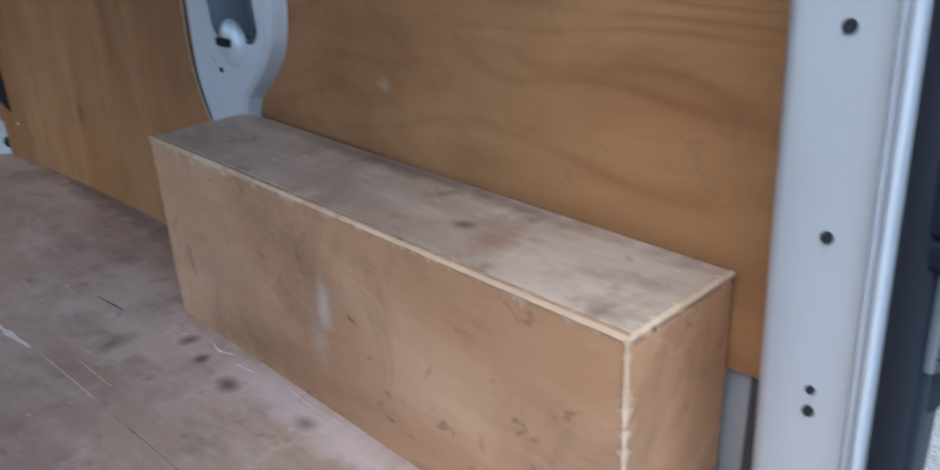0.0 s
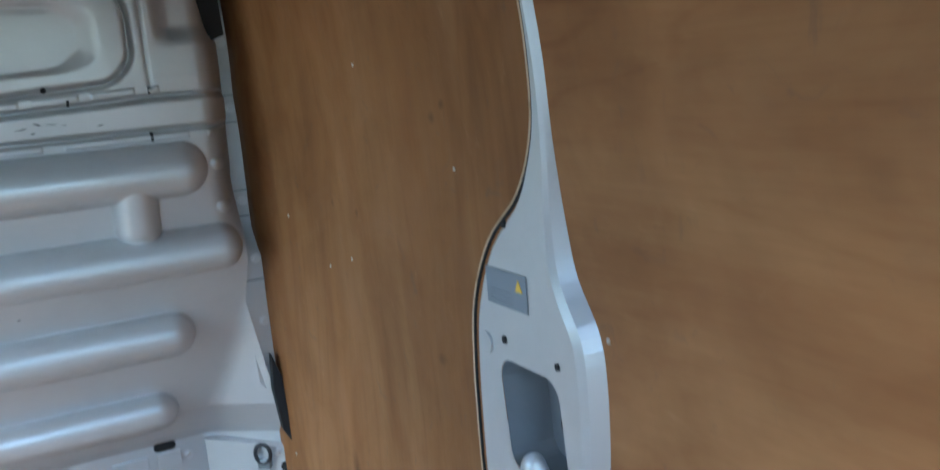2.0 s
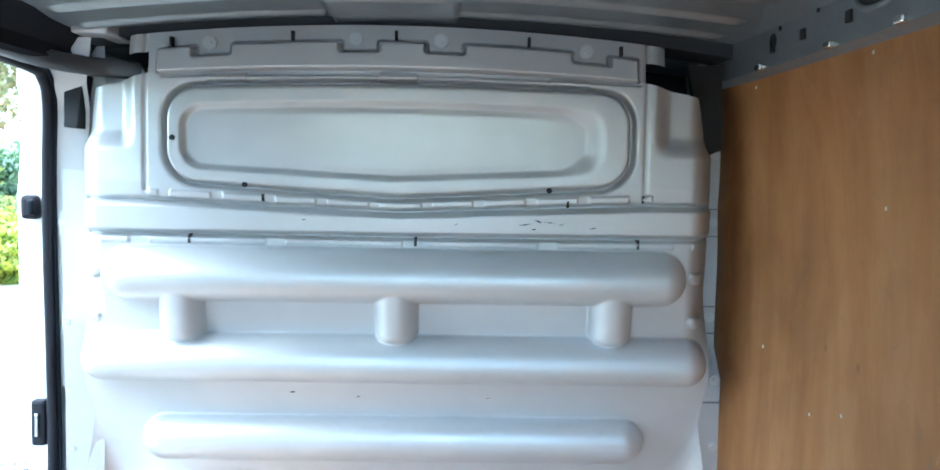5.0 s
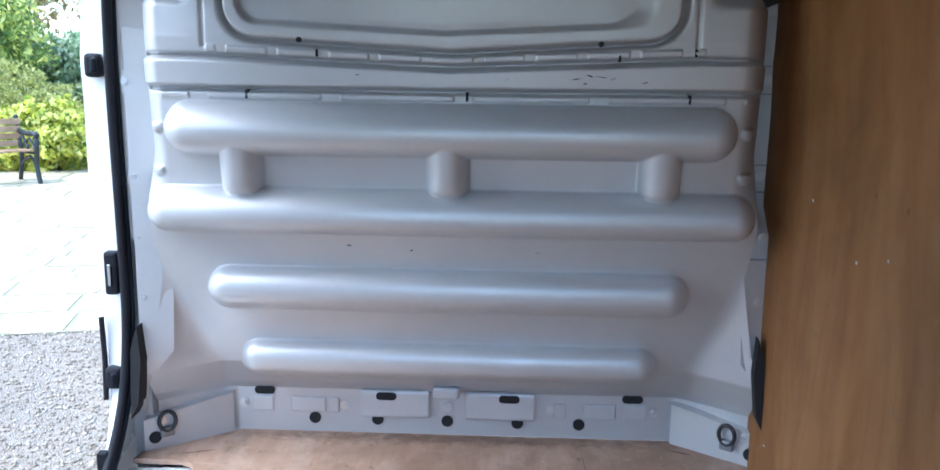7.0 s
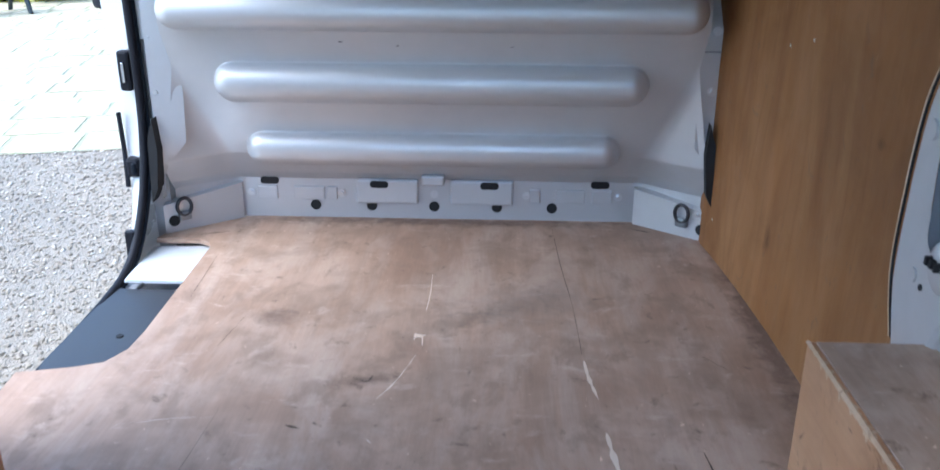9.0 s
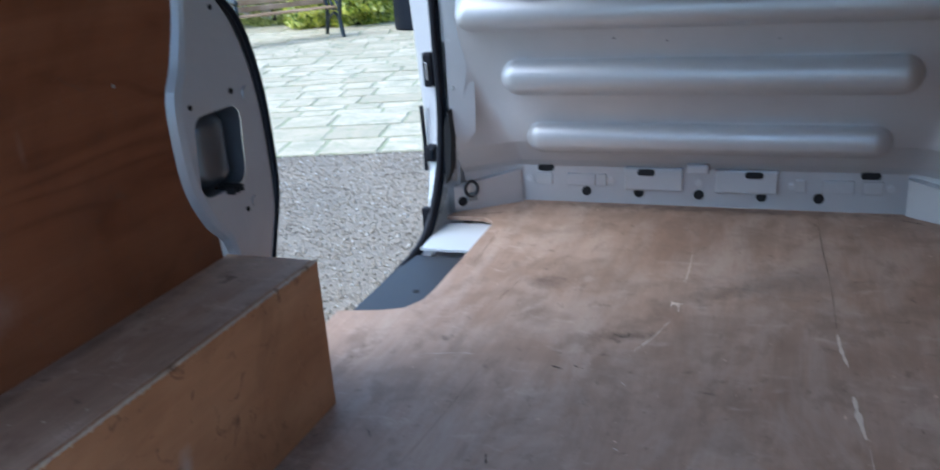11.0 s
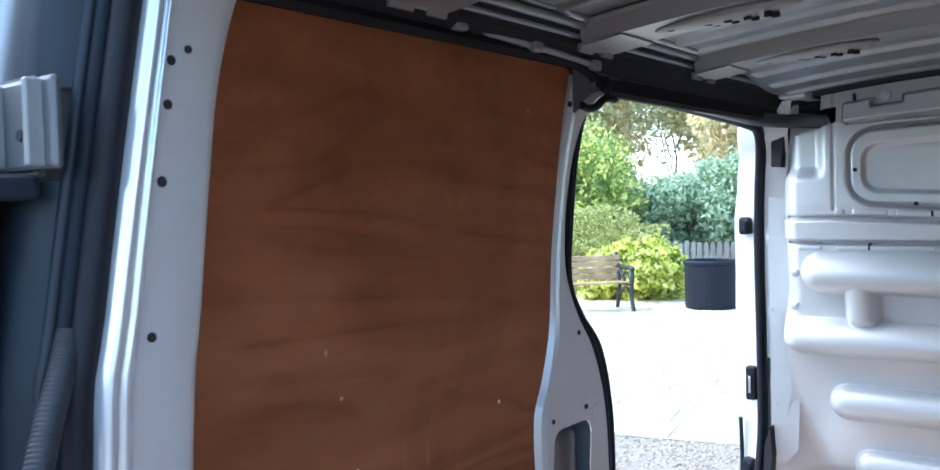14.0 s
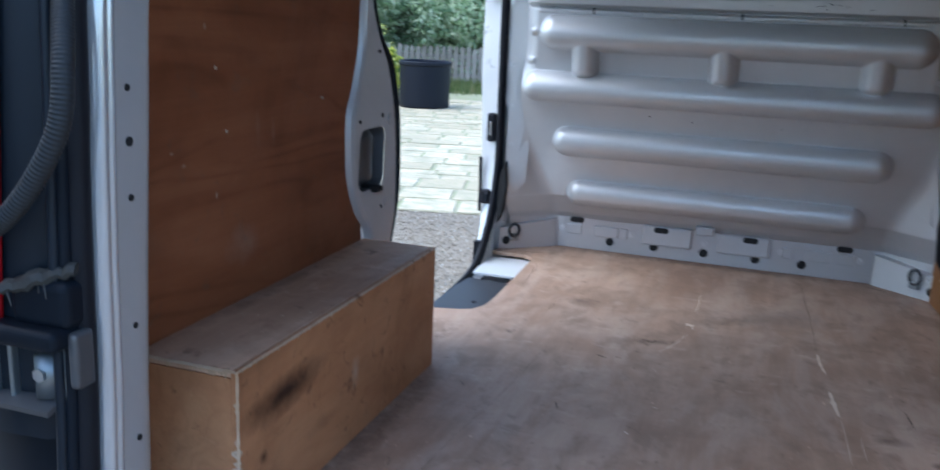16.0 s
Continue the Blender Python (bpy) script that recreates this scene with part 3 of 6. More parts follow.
for y in yy:
    w = -0.035 * max(0, (y - 1.5) / 0.8) ** 2
    rows.append([bm.verts.new(p) for p in ((0.775 + w, y, 1.285), (0.752 + w, y, 1.297), (0.748 + w, y, 1.37), (0.70 + w, y, 1.395), (0.67 + w, y, 1.425))])
for a, b in zip(rows, rows[1:]):
    for j in range(4):
        bm.faces.new((a[j], a[j + 1], b[j + 1], b[j]))
part("rail_channel", bm, GALV, rail)


def rail_x(y):
    return 0.749 - 0.035 * max(0, (y - 1.5) / 0.8) ** 2


for y, z, r in ((1.917, 1.364, 0.005), (1.751, 1.368, 0.005), (1.05, 1.35, 0.012), (0.7, 1.35, 0.016), (1.36, 1.352, 0.008)):
    part("hole", bm_disc(pose(rail_x(y), y, z, 0, 90, 0), r, 0.006), BLACK, rail)
for y in (1.635, 1.815, 1.30):
    part("square_hole", bm_box(rail_x(y) - 0.003, rail_x(y) + 0.003, y - 0.010, y + 0.010, 1.327, 1.346), BLACK, rail)
# keyhole: round above, narrow below
part("keyhole", bm_disc(pose(rail_x(1.951), 1.951, 1.345, 0, 90, 0), 0.014, 0.006), BLACK, rail)
part("keyhole", bm_box(rail_x(1.951) - 0.003, rail_x(1.951) + 0.003, 1.945, 1.962, 1.322, 1.345), BLACK, rail)
# large pierced opening with a drawn lip
big = [(1.475, 1.352), (1.50, 1.334), (1.57, 1.336), (1.605, 1.356), (1.59, 1.372), (1.49, 1.372)]
part("hole", bm_prism(big, "x", rail_x(1.54) - 0.003, rail_x(1.54) + 0.004), BLACK, rail)
part("flange_lip", bm_tube(smooth_line([(rail_x(1.54) - 0.004, y, z) for y, z in big], 5, True), 0.006, 8, True), GALV, rail, smooth=True)
part("stud", bm_disc(pose(rail_x(1.505) - 0.006, 1.505, 1.352, 0, 90, 0), 0.009, 0.012), BOLT, rail)
for y in (2.02, 1.708, 1.468, 1.22):
    part("clip", bm_box(rail_x(y) - 0.006, rail_x(y) + 0.01, y - 0.014, y + 0.014, 1.296, 1.308, 0.003), CHROME, rail, "bright lining clip")

# ---------------------------------------------------------------- bulkhead
bulkhead = thing("bulkhead", "silver pressed steel bulkhead with rounded horizontal ribs", "bulkhead")
BX0, BX1 = -0.775, 0.755
xs, zs = np.linspace(BX0, BX1, 600), np.linspace(0.0, 1.395, 560)
X, Z = np.meshgrid(xs, zs)
XC = -0.012


def smooth01(a):
    a = np.clip(a, 0, 1)
    return a * a * (3 - 2 * a)


def base_depth(x, z):
    x, z = np.asarray(x, float), np.asarray(z, float)
    y = np.interp(z, [0, 0.125, 0.15, 0.225, 0.445, 0.62, 0.85, 1.05, 1.3, 1.4], [2.442, 2.44, 2.415, 2.36, 2.262, 2.20, 2.155, 2.135, 2.135, 2.15])
    a = np.abs(x - XC)
    line = np.interp(z, [0, 0.13, 0.22, 0.80, 0.9], [0.585, 0.585, 0.59, 0.80, 0.85])
    d = np.maximum(0, a - line)
    y = y - 0.80 * np.where(d < 0.05, d * d / 0.10, d - 0.025)
    e = np.clip(a - 0.645, 0, 0.09)
    return y + (21.0 * e * e + 1.2 * np.maximum(0, a - 0.735)) * smooth01((z - 0.62) / 0.2)


def capsule(x, z, x0, x1, zc, r, h):
    px = np.clip(x, x0 + r, x1 - r)
    d = np.sqrt((x - px) ** 2 + (z - zc) ** 2) / r
    body = h * np.sqrt(np.clip(1 - d ** 2.2, 0, 1)) * (1 - 0.22 * np.clip((z - zc) / r, -1, 1))
    return body


D = base_depth(X, Z)
ribs = np.zeros_like(X)
for x0, x1, zc, r, h in ((-0.654, 0.632, 0.849, 0.0610, 0.072), (-0.718, 0.694, 0.656, 0.0560, 0.072), (-0.604, 0.567, 0.452, 0.0575, 0.068), (-0.558, 0.513, 0.243, 0.0540, 0.064)):
    ribs = np.maximum(ribs, capsule(X, Z, x0, x1, zc, r, h))
for xc in (-0.485, -0.010, 0.468):
    # upright half-round stubs that run out of the upper rib and end blunt on the lower one
    across = (np.abs(X - xc) / 0.048) ** 2.4
    foot = np.clip((0.728 - Z) / 0.036, 0, None) ** 3
    ribs = np.maximum(ribs, 0.066 * np.sqrt(np.clip(1 - across - foot, 0, 1)) * (Z < 0.86))
D -= ribs
# belt across the sheet, dipping in its middle
vee = 0.022 * np.clip(1 - np.abs(X - XC) / 0.55, 0, 1)
top, low = 1.006 - vee, 0.941 - 0.1 * vee
belt = smooth01((Z - low) / 0.008) * smooth01((top - Z) / 0.008)
D -= 0.016 * belt
for edge in (top + 0.006, low - 0.004):
    D += 0.020 * np.exp(-(((Z - edge) / 0.0042) ** 2)) * (np.abs(X) < 0.70)
tabs = (np.sin((X + 0.03) * 55) > -0.75)
D -= 0.006 * smooth01((Z - top - 0.012) / 0.004) * smooth01((top + 0.030 - Z) / 0.004) * tabs * (np.abs(X) < 0.55)
D -= 0.006 * smooth01((low - 0.010 - Z) / 0.003) * smooth01((Z - low + 0.026) / 0.003) * (np.sin((X + 0.2) * 21) > -0.9) * (np.abs(X) < 0.66)


# blanked window: frame ring with a sunken middle, its lower edge a shallow vee
def panel_sdf(x0, x1, z_low_side, z_low_mid, z_top, r):
    cx, hx = (x0 + x1) / 2, (x1 - x0) / 2
    low = z_low_mid + (z_low_side - z_low_mid) * np.clip(np.abs(X - cx) / hx, 0, 1)
    crown = 0.012 * (1 - ((X - cx) / hx) ** 2)
    hi = z_top + crown - 0.012
    qz = np.abs(Z - (low + hi) / 2) - (hi - low) / 2 + r
    qx = np.abs(X - cx) - hx + r
    return np.sqrt(np.maximum(qx, 0) ** 2 + np.maximum(qz, 0) ** 2) + np.minimum(np.maximum(qx, qz), 0) - r


outer = panel_sdf(-0.512, 0.500, 1.052, 1.022, 1.268, 0.07)
inner = panel_sdf(-0.482, 0.448, 1.078, 1.055, 1.232, 0.05)
D += 0.030 * np.exp(-((outer - 0.003) / 0.0055) ** 2)
D -= 0.008 * smooth01(-outer / 0.01)
D += 0.016 * smooth01(-inner / (0.016 + 0.05 * smooth01((X - 0.34) / 0.10)))
D -= 0.006 * np.clip(1 - ((X + 0.017) / 0.46) ** 2, 0, 1) * smooth01(-inner / 0.03)
# pressed header with its bolt notches
notch = np.zeros_like(X, bool)
for xb in (-0.417, -0.102, 0.082, 0.398):
    notch |= (np.abs(X - xb - 0.01) < 0.040) & (Z > 1.336)
head = (X > -0.525) & (X < 0.512) & (Z > 1.297) & (Z < 1.358) & ~notch
soft = head.astype(float)
for _ in range(2):
    soft = (soft + np.roll(soft, 1, 0) + np.roll(soft, -1, 0) + np.roll(soft, 1, 1) + np.roll(soft, -1, 1)) / 5
D -= 0.026 * soft
D += 0.11 * soft * (1 - soft)
D += 0.026 * np.exp(-(((Z - 1.289) / 0.004) ** 2)) * (np.abs(X) < 0.52)
for xb in (-0.378, -0.009, 0.365):
    D -= 0.012 * ((np.abs(X - xb) < 0.042) & (np.abs(Z - 1.283) < 0.008))
    D += 0.022 * ((np.abs(X - xb) < 0.040) & (np.abs(Z - 1.2705) < 0.004))
# sunken upper corners
D += 0.036 * smooth01((np.abs(X - XC) - 0.562) / 0.045) * smooth01((Z - 1.115) / 0.050)
D += 0.008 * np.exp(-(((np.abs(X - XC) - 0.545) / 0.004) ** 2)) * (Z > 1.03)
for xc, zc in ((-0.681, 0.85), (-0.690, 0.748), (0.662, 0.852), (0.665, 0.75)):
    d = np.sqrt(((X - xc) / 0.020) ** 2 + ((Z - zc) / 0.016) ** 2)
    D -= 0.016 * np.sqrt(np.clip(1 - d * d, 0, 1)) * (Z < zc + 0.009)
AX = np.abs(X - XC)
CORNER = (AX > 0.538) & (Z > 1.303 - 0.36 * (AX - 0.53)) & ((Z < 1.354) | (AX > 0.585))
CORNER |= (AX > np.interp(Z, [1.0, 1.10, 1.14, 1.27], [0.80, 0.80, 0.695, 0.662]))


def crowned(x, z):
    """The header of the bulkhead bows with the roof."""
    return z - 0.10 * (x + 0.04) ** 2 * smooth01((np.asarray(z, float) - 1.24) / 0.10)


CORNER |= AX > np.interp(Z, [0.0, 0.22, 0.30, 0.50, 0.60, 0.72, 1.2], [0.80, 0.79, 0.738, 0.704, 0.714, 0.714, 0.724])
grid_mesh("panel", X, D, crowned(X, Z), SILVER, bulkhead, cut=CORNER)


def on_bulkhead(x, z, proud):
    return float(base_depth(x, z)) - proud


def hole(parent, x, z, rx, rz, y):
    bm = bmesh.new()
    n = 18
    ring = []
    for k in range(n):
        a = 2 * math.pi * k / n
        cx, cz = math.cos(a), math.sin(a)
        dx = (rx - rz) * (1 if cx > 0 else -1) if rx > rz else 0
        ring.append((x + dx + rz * cx, z + rz * cz))
    bm_prism(ring, "y", y - 0.0015, y + 0.004, bm)
    part("hole", bm, BLACK, parent)


def bolt(parent, x, y, z, r=0.009, rot=(90, 0, 0)):
    m = pose(x, y, z, *rot)
    bm = bm_disc(m, r * 1.35, 0.003, 14)
    bm_disc(m @ Matrix.Translation((0, 0, 0.004)), r * 0.8, 0.008, 6, bm)
    part("bolt", bm, BOLT, parent, "plated hexagon bolt")


FL = 2.44
for xs_, wz in ((-0.527, 0.117), (0.474, 0.117)):
    hole(bulkhead, xs_, wz, 0.028, 0.011, on_bulkhead(xs_, wz, 0.004))
for x in (-0.39, -0.217, -0.026, 0.165, 0.332):
    hole(bulkhead, x, 0.040, 0.016, 0.016, FL - 0.001)
for x0, x1 in ((-0.263, -0.073), (0.022, 0.214)):
    part("plate", bm_box(x0, x1, FL - 0.016, FL + 0.01, 0.050, 0.128, 0.007), SILVER, bulkhead, "raised pressed plate")
for x in (-0.191, 0.142):
    hole(bulkhead, x, 0.113, 0.028, 0.011, FL - 0.017)
part("tab", bm_box(-0.062, 0.008, FL - 0.045, FL - 0.005, 0.118, 0.150, 0.006), SILVER, bulkhead, "folded centre tab")
for x0, x1 in ((-0.565, -0.505), (-0.352, -0.322), (-0.455, -0.36), (0.262, 0.295), (0.452, 0.512), (0.34, 0.43)):
    part("plate", bm_box(x0, x1, FL - 0.006, FL + 0.01, 0.058, 0.100, 0.003), SILVER, bulkhead)
for x in (-0.585, -0.308, -0.026, 0.253, 0.530):
    bolt(bulkhead, x, FL - 0.004, 0.080)
for xb in (-0.417, -0.102, 0.082, 0.398):
    zb = float(crowned(xb, 1.364))
    part("bolt_seat", bm_disc(pose(xb, 2.142, zb, 90, 0, 0), 0.0165, 0.008, 20), SILVER, bulkhead, "washer under the bolt")
    bolt(bulkhead, xb, 2.137, zb, 0.010)
for xb in (-0.24, -0.017, 0.27, -0.50, 0.47):
    part("slot", bm_box(xb, xb + 0.006, 2.132, 2.16, float(crowned(xb, 1.362)), float(crowned(xb, 1.382))), BLACK, bulkhead)
for x, z in ((-0.338, 1.046), (0.322, 1.043), (-0.494, 1.145)):
    hole(bulkhead, x, z, 0.006, 0.006, on_bulkhead(x, z, 0.010))
for x, z in ((-0.012, 0.730), (0.460, 0.729)):
    hole(bulkhead, x, z, 0.005, 0.005, on_bulkhead(x, z, 0.031))
for x in (-0.466, 0.029, 0.519):
    part("slot", bm_box(x, x + 0.006, on_bulkhead(x, 0.925, 0.006), 2.2, 0.916, 0.936), BLACK, bulkhead)
for x, z in ((-0.303, 1.010), (0.362, 1.006), (0.526, 1.018)):
    part("slot", bm_box(x, x + 0.005, on_bulkhead(x, 1.02, 0.006), 2.2, z, z + 0.016), BLACK, bulkhead)
# dark scuffs where loads have rubbed
rnd = random.Random(12)
for x, z, length, lift in ((0.27, 0.968, 0.03, 0.0175), (0.30, 0.975, 0.018, 0.0175), (0.325, 0.973, 0.03, 0.0175), (0.35, 0.969, 0.014, 0.0175), (0.29, 0.958, 0.012, 0.0175), (0.42, 0.962, 0.016, 0.0175), (-0.21, 0.972, 0.010, 0.0175), (0.12, 0.966, 0.012, 0.0175),
                           (0.18, 0.850, 0.010, 0.0575), (0.45, 0.858, 0.012, 0.0575), (-0.2, 0.845, 0.008, 0.0575), (0.05, 0.660, 0.014, 0.0575), (0.52, 0.656, 0.012, 0.0575), (-0.45, 0.652, 0.010, 0.0575), (-0.3, 0.446, 0.014, 0.0555), (0.15, 0.443, 0.010, 0.0555), (0.31, 0.239, 0.018, 0.0535), (0.36, 0.236, 0.010, 0.0535), (-0.1, 0.24, 0.008, 0.0535), (0.2, 0.56, 0.010, 0.002), (-0.25, 0.57, 0.014, 0.002), (-0.1, 0.56, 0.008, 0.002)):
    y = on_bulkhead(x, z, lift)
    h = rnd.uniform(0.0008, 0.0022)
    tilt = rnd.uniform(-0.25, 0.25)
    bm = bm_prism([(x - length / 2, z - tilt * length), (x, z - h), (x + length / 2, z + tilt * length), (x + 0.002, z + h)], "y", y - 0.0004, y + 0.003)
    part("scuff", bm, DARKSTEEL, bulkhead, "thin dark scuff")
# folded end flanges beside the floor corners
for s, x0, x1, ya, yb in ((-1, -0.61, -0.80, 2.425, 2.275), (1, 0.575, 0.775, 2.425, 2.275)):
    bm = bmesh.new()
    P = [(x0, ya), (x1, yb)]
    v = [bm.verts.new(p) for p in ((x0, ya, 0.0), (x1, yb, 0.0), (x1, yb, 0.085), (x0, ya, 0.112), (x0, ya + 0.03, 0.118), (x1, yb + 0.03, 0.092))]
    bm.faces.new((v[0], v[1], v[2], v[3]))
    bm.faces.new((v[3], v[2], v[5], v[4]))
    part("end_flange", bm, SILVER, bulkhead)
    ang = math.degrees(math.atan2(yb - ya, x1 - x0))
    for f, z in ((0.80, 0.075),):
        bolt(bulkhead, x0 + (x1 - x0) * f, ya + (yb - ya) * f - 0.003, z, 0.008, (90, 0, ang if s > 0 else ang - 180))
    f = 0.88
    bm = bm_disc(pose(x0 + (x1 - x0) * f, ya + (yb - ya) * f - 0.003, 0.034, 90, 0, ang), 0.016, 0.004, 18)
    part("hole", bm, BLACK, bulkhead)


def tie_ring(x, y, ang):
    ob = thing("tie_down_ring", "dark steel lashing ring on the bulkhead foot", "tie-down ring", "lashing rings")
    m = pose(x, y, 0.055, 0, 0, ang)
    pts = [m @ Vector((0.021 * math.cos(a), -0.012, 0.020 + 0.026 * math.sin(a))) for a in np.linspace(0, 2 * math.pi, 22)[:-1]]
    part("ring", bm_tube(pts, 0.0055, 8, True), mat("dark_steel", (0.06, 0.06, 0.065), 0.4, 0.8), ob, smooth=True)
    bm = bm_box(-0.018, 0.018, -0.016, 0.004, -0.022, 0.004, 0.004)
    bmesh.ops.transform(bm, matrix=m, verts=bm.verts)
    part("bracket", bm, GALV, ob)


tie_ring(-0.755, 2.312, 37)
tie_ring(0.705, 2.325, -37)

# flanges of the pillars that the bulkhead is bolted to
for s in (-1, 1):
    ob = thing("pillar_flange", "silver painted pillar flange with bolts at the bulkhead's edge", "pillar", "bulkhead flanges")
    zz = np.linspace(0.12, 1.38, 40)
    xo = [s * float(wall_x(2.3, z) + 0.03) for z in zz]
    xi = [s * float(np.interp(z, [0.0, 0.20, 0.28, 0.62], [0.785, 0.775, 0.705, 0.69])) for z in zz]
    Xg = np.stack([xi, xo], 1)
    back = 0.06 * smooth01((zz - 0.60) / 0.08) * (s > 0)
    Yg = np.stack([np.full(40, 2.262) + back, np.full(40, 2.235 if s < 0 else 2.265) + back], 1)
    Zg = np.stack([zz, zz], 1)
    grid_mesh("flange", Xg, Yg, Zg, SILVER, ob, smooth=False)
    if s < 0:
        # bolt plates, each pressed a little proud
        for x0, x1, z0, z1 in ((-0.790, -0.735, 0.922, 0.976), (-0.786, -0.748, 0.706, 0.744), (-0.782, -0.742, 0.335, 0.520)):
            y0, y1 = (2.262 - 0.180 * (-0.69 - x) - 0.0025 for x in (x0, x1))
            part("bolt_plate", bm_prism([(x0, y0), (x1 - 0.003, y1), (x1, y1 + 0.003), (x1, y1 + 0.012), (x0, y0 + 0.012)], "z", z0, z1), SILVER, ob)
        for x, z, r in ((-0.780, 0.950, 0.009), (-0.772, 0.723, 0.009), (-0.768, 0.573, 0.006), (-0.766, 0.425, 0.009), (-0.768, 1.13, 0.008)):
            bolt(ob, x, 2.2575 + 0.180 * (x + 0.69), z, r)
    else:
        for z in (0.44, 0.60, 0.74, 0.97, 1.13):
            bolt(ob, 0.736, 2.262 + 0.06 * float(smooth01((z - 0.60) / 0.08)), z, 0.009)
        for z in (0.545, 0.70, 0.765, 0.935, 1.0):
            part("seam", bm_box(0.70, 0.80, 2.258 + 0.06 * float(smooth01((z - 0.60) / 0.08)), 2.35, z, z + 0.003), POCKET, ob)
        bm = bm_prism([(0.64, 1.33), (0.715, 1.33), (0.722, 1.14), (0.685, 1.125), (0.665, 1.2)], "y", 2.215, 2.24)
        part("grommet_slot", bm, BLACK, ob, "black opening beside the bulkhead's top")
    off = 0.0 if s < 0 else 0.038
    bm = bm_prism([(s * (x - off), z) for x, z in ((0.772, 0.36), (0.79, 0.30), (0.798, 0.12), (0.778, 0.16), (0.766, 0.27))], "y", 2.20 if s < 0 else 2.222, 2.25)
    part("gap", bm, BLACK, ob, "black gap behind the pillar foot")
# beam coloured near black for the shade behind the bulkhead's top
arc = np.linspace(-0.74, 0.74, 25)
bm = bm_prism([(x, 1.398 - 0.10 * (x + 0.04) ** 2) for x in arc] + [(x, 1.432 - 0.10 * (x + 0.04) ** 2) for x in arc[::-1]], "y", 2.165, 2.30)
tagged(part("trim", bm, DARKSTEEL), "header beam above the bulkhead, coloured dark for shade", "header", kind="structure")
# closing wall in the same dark colour, for the unlit cab space
bm = bm_box(-0.84, 0.84, 2.75, 2.80, -0.1, 1.46)
tagged(part("wall_front", bm, DARKSTEEL), "plain wall closing the cab side, coloured dark for shade", "wall", kind="structure")


# ---------------------------------------------------------------- plywood lining
def screw(parent, side, y, z, off=0.0):
    x = side * (float(wall_x(y, z)) - off)
    bm = bm_disc(pose(x, y, z, 0, 90, 0), 0.0035, 0.002, 8)
    part("screw", bm, BOLT, parent, "small bright screw head")


lining = thing("plywood_panel", "warm brown plywood lining board with upright grain", "wall panel", "side linings")
lining_front = lining
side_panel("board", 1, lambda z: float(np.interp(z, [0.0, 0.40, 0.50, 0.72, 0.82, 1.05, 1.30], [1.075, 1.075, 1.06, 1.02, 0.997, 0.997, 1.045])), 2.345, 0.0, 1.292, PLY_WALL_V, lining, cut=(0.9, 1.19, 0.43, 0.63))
for y, z in ((2.10, 1.27), (1.60, 1.275), (1.20, 1.27), (1.73, 0.66), (2.06, 0.72), (1.60, 1.03), (1.85, 0.63), (1.25, 0.86), (2.2, 0.1)):
    screw(lining, 1, y, z)


def rear_inset(z):
    """The board behind the right-hand pillar lies deeper below than at the roof."""
    t = min(1.0, max(0.0, (z - 0.72) / 0.25))
    return -0.020 + 0.016 * t * t * (3 - 2 * t)


lining = thing("plywood_panel", "brown plywood lining board with wavy level grain", "wall panel", "side linings")
side_panel("board", 1, 0.0, 1.06, 0.20, 1.292, PLY_WALL_FIGURED, lining, off=rear_inset, cut=(0.985, 1.19, 0.43, 0.63))
for y, z in ((0.92, 0.67), (0.5, 1.26), (0.9, 1.2)):
    screw(lining, 1, y, z, rear_inset(z))
lining = thing("plywood_panel", "dark brown plywood lining board beside the sliding door", "wall panel", "side linings")
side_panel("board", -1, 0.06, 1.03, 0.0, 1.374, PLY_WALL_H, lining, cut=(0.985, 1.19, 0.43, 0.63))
for y, z in ((0.83, 0.697), (0.42, 0.78), (0.45, 0.66), (0.9, 1.25)):
    screw(lining, -1, y, z)


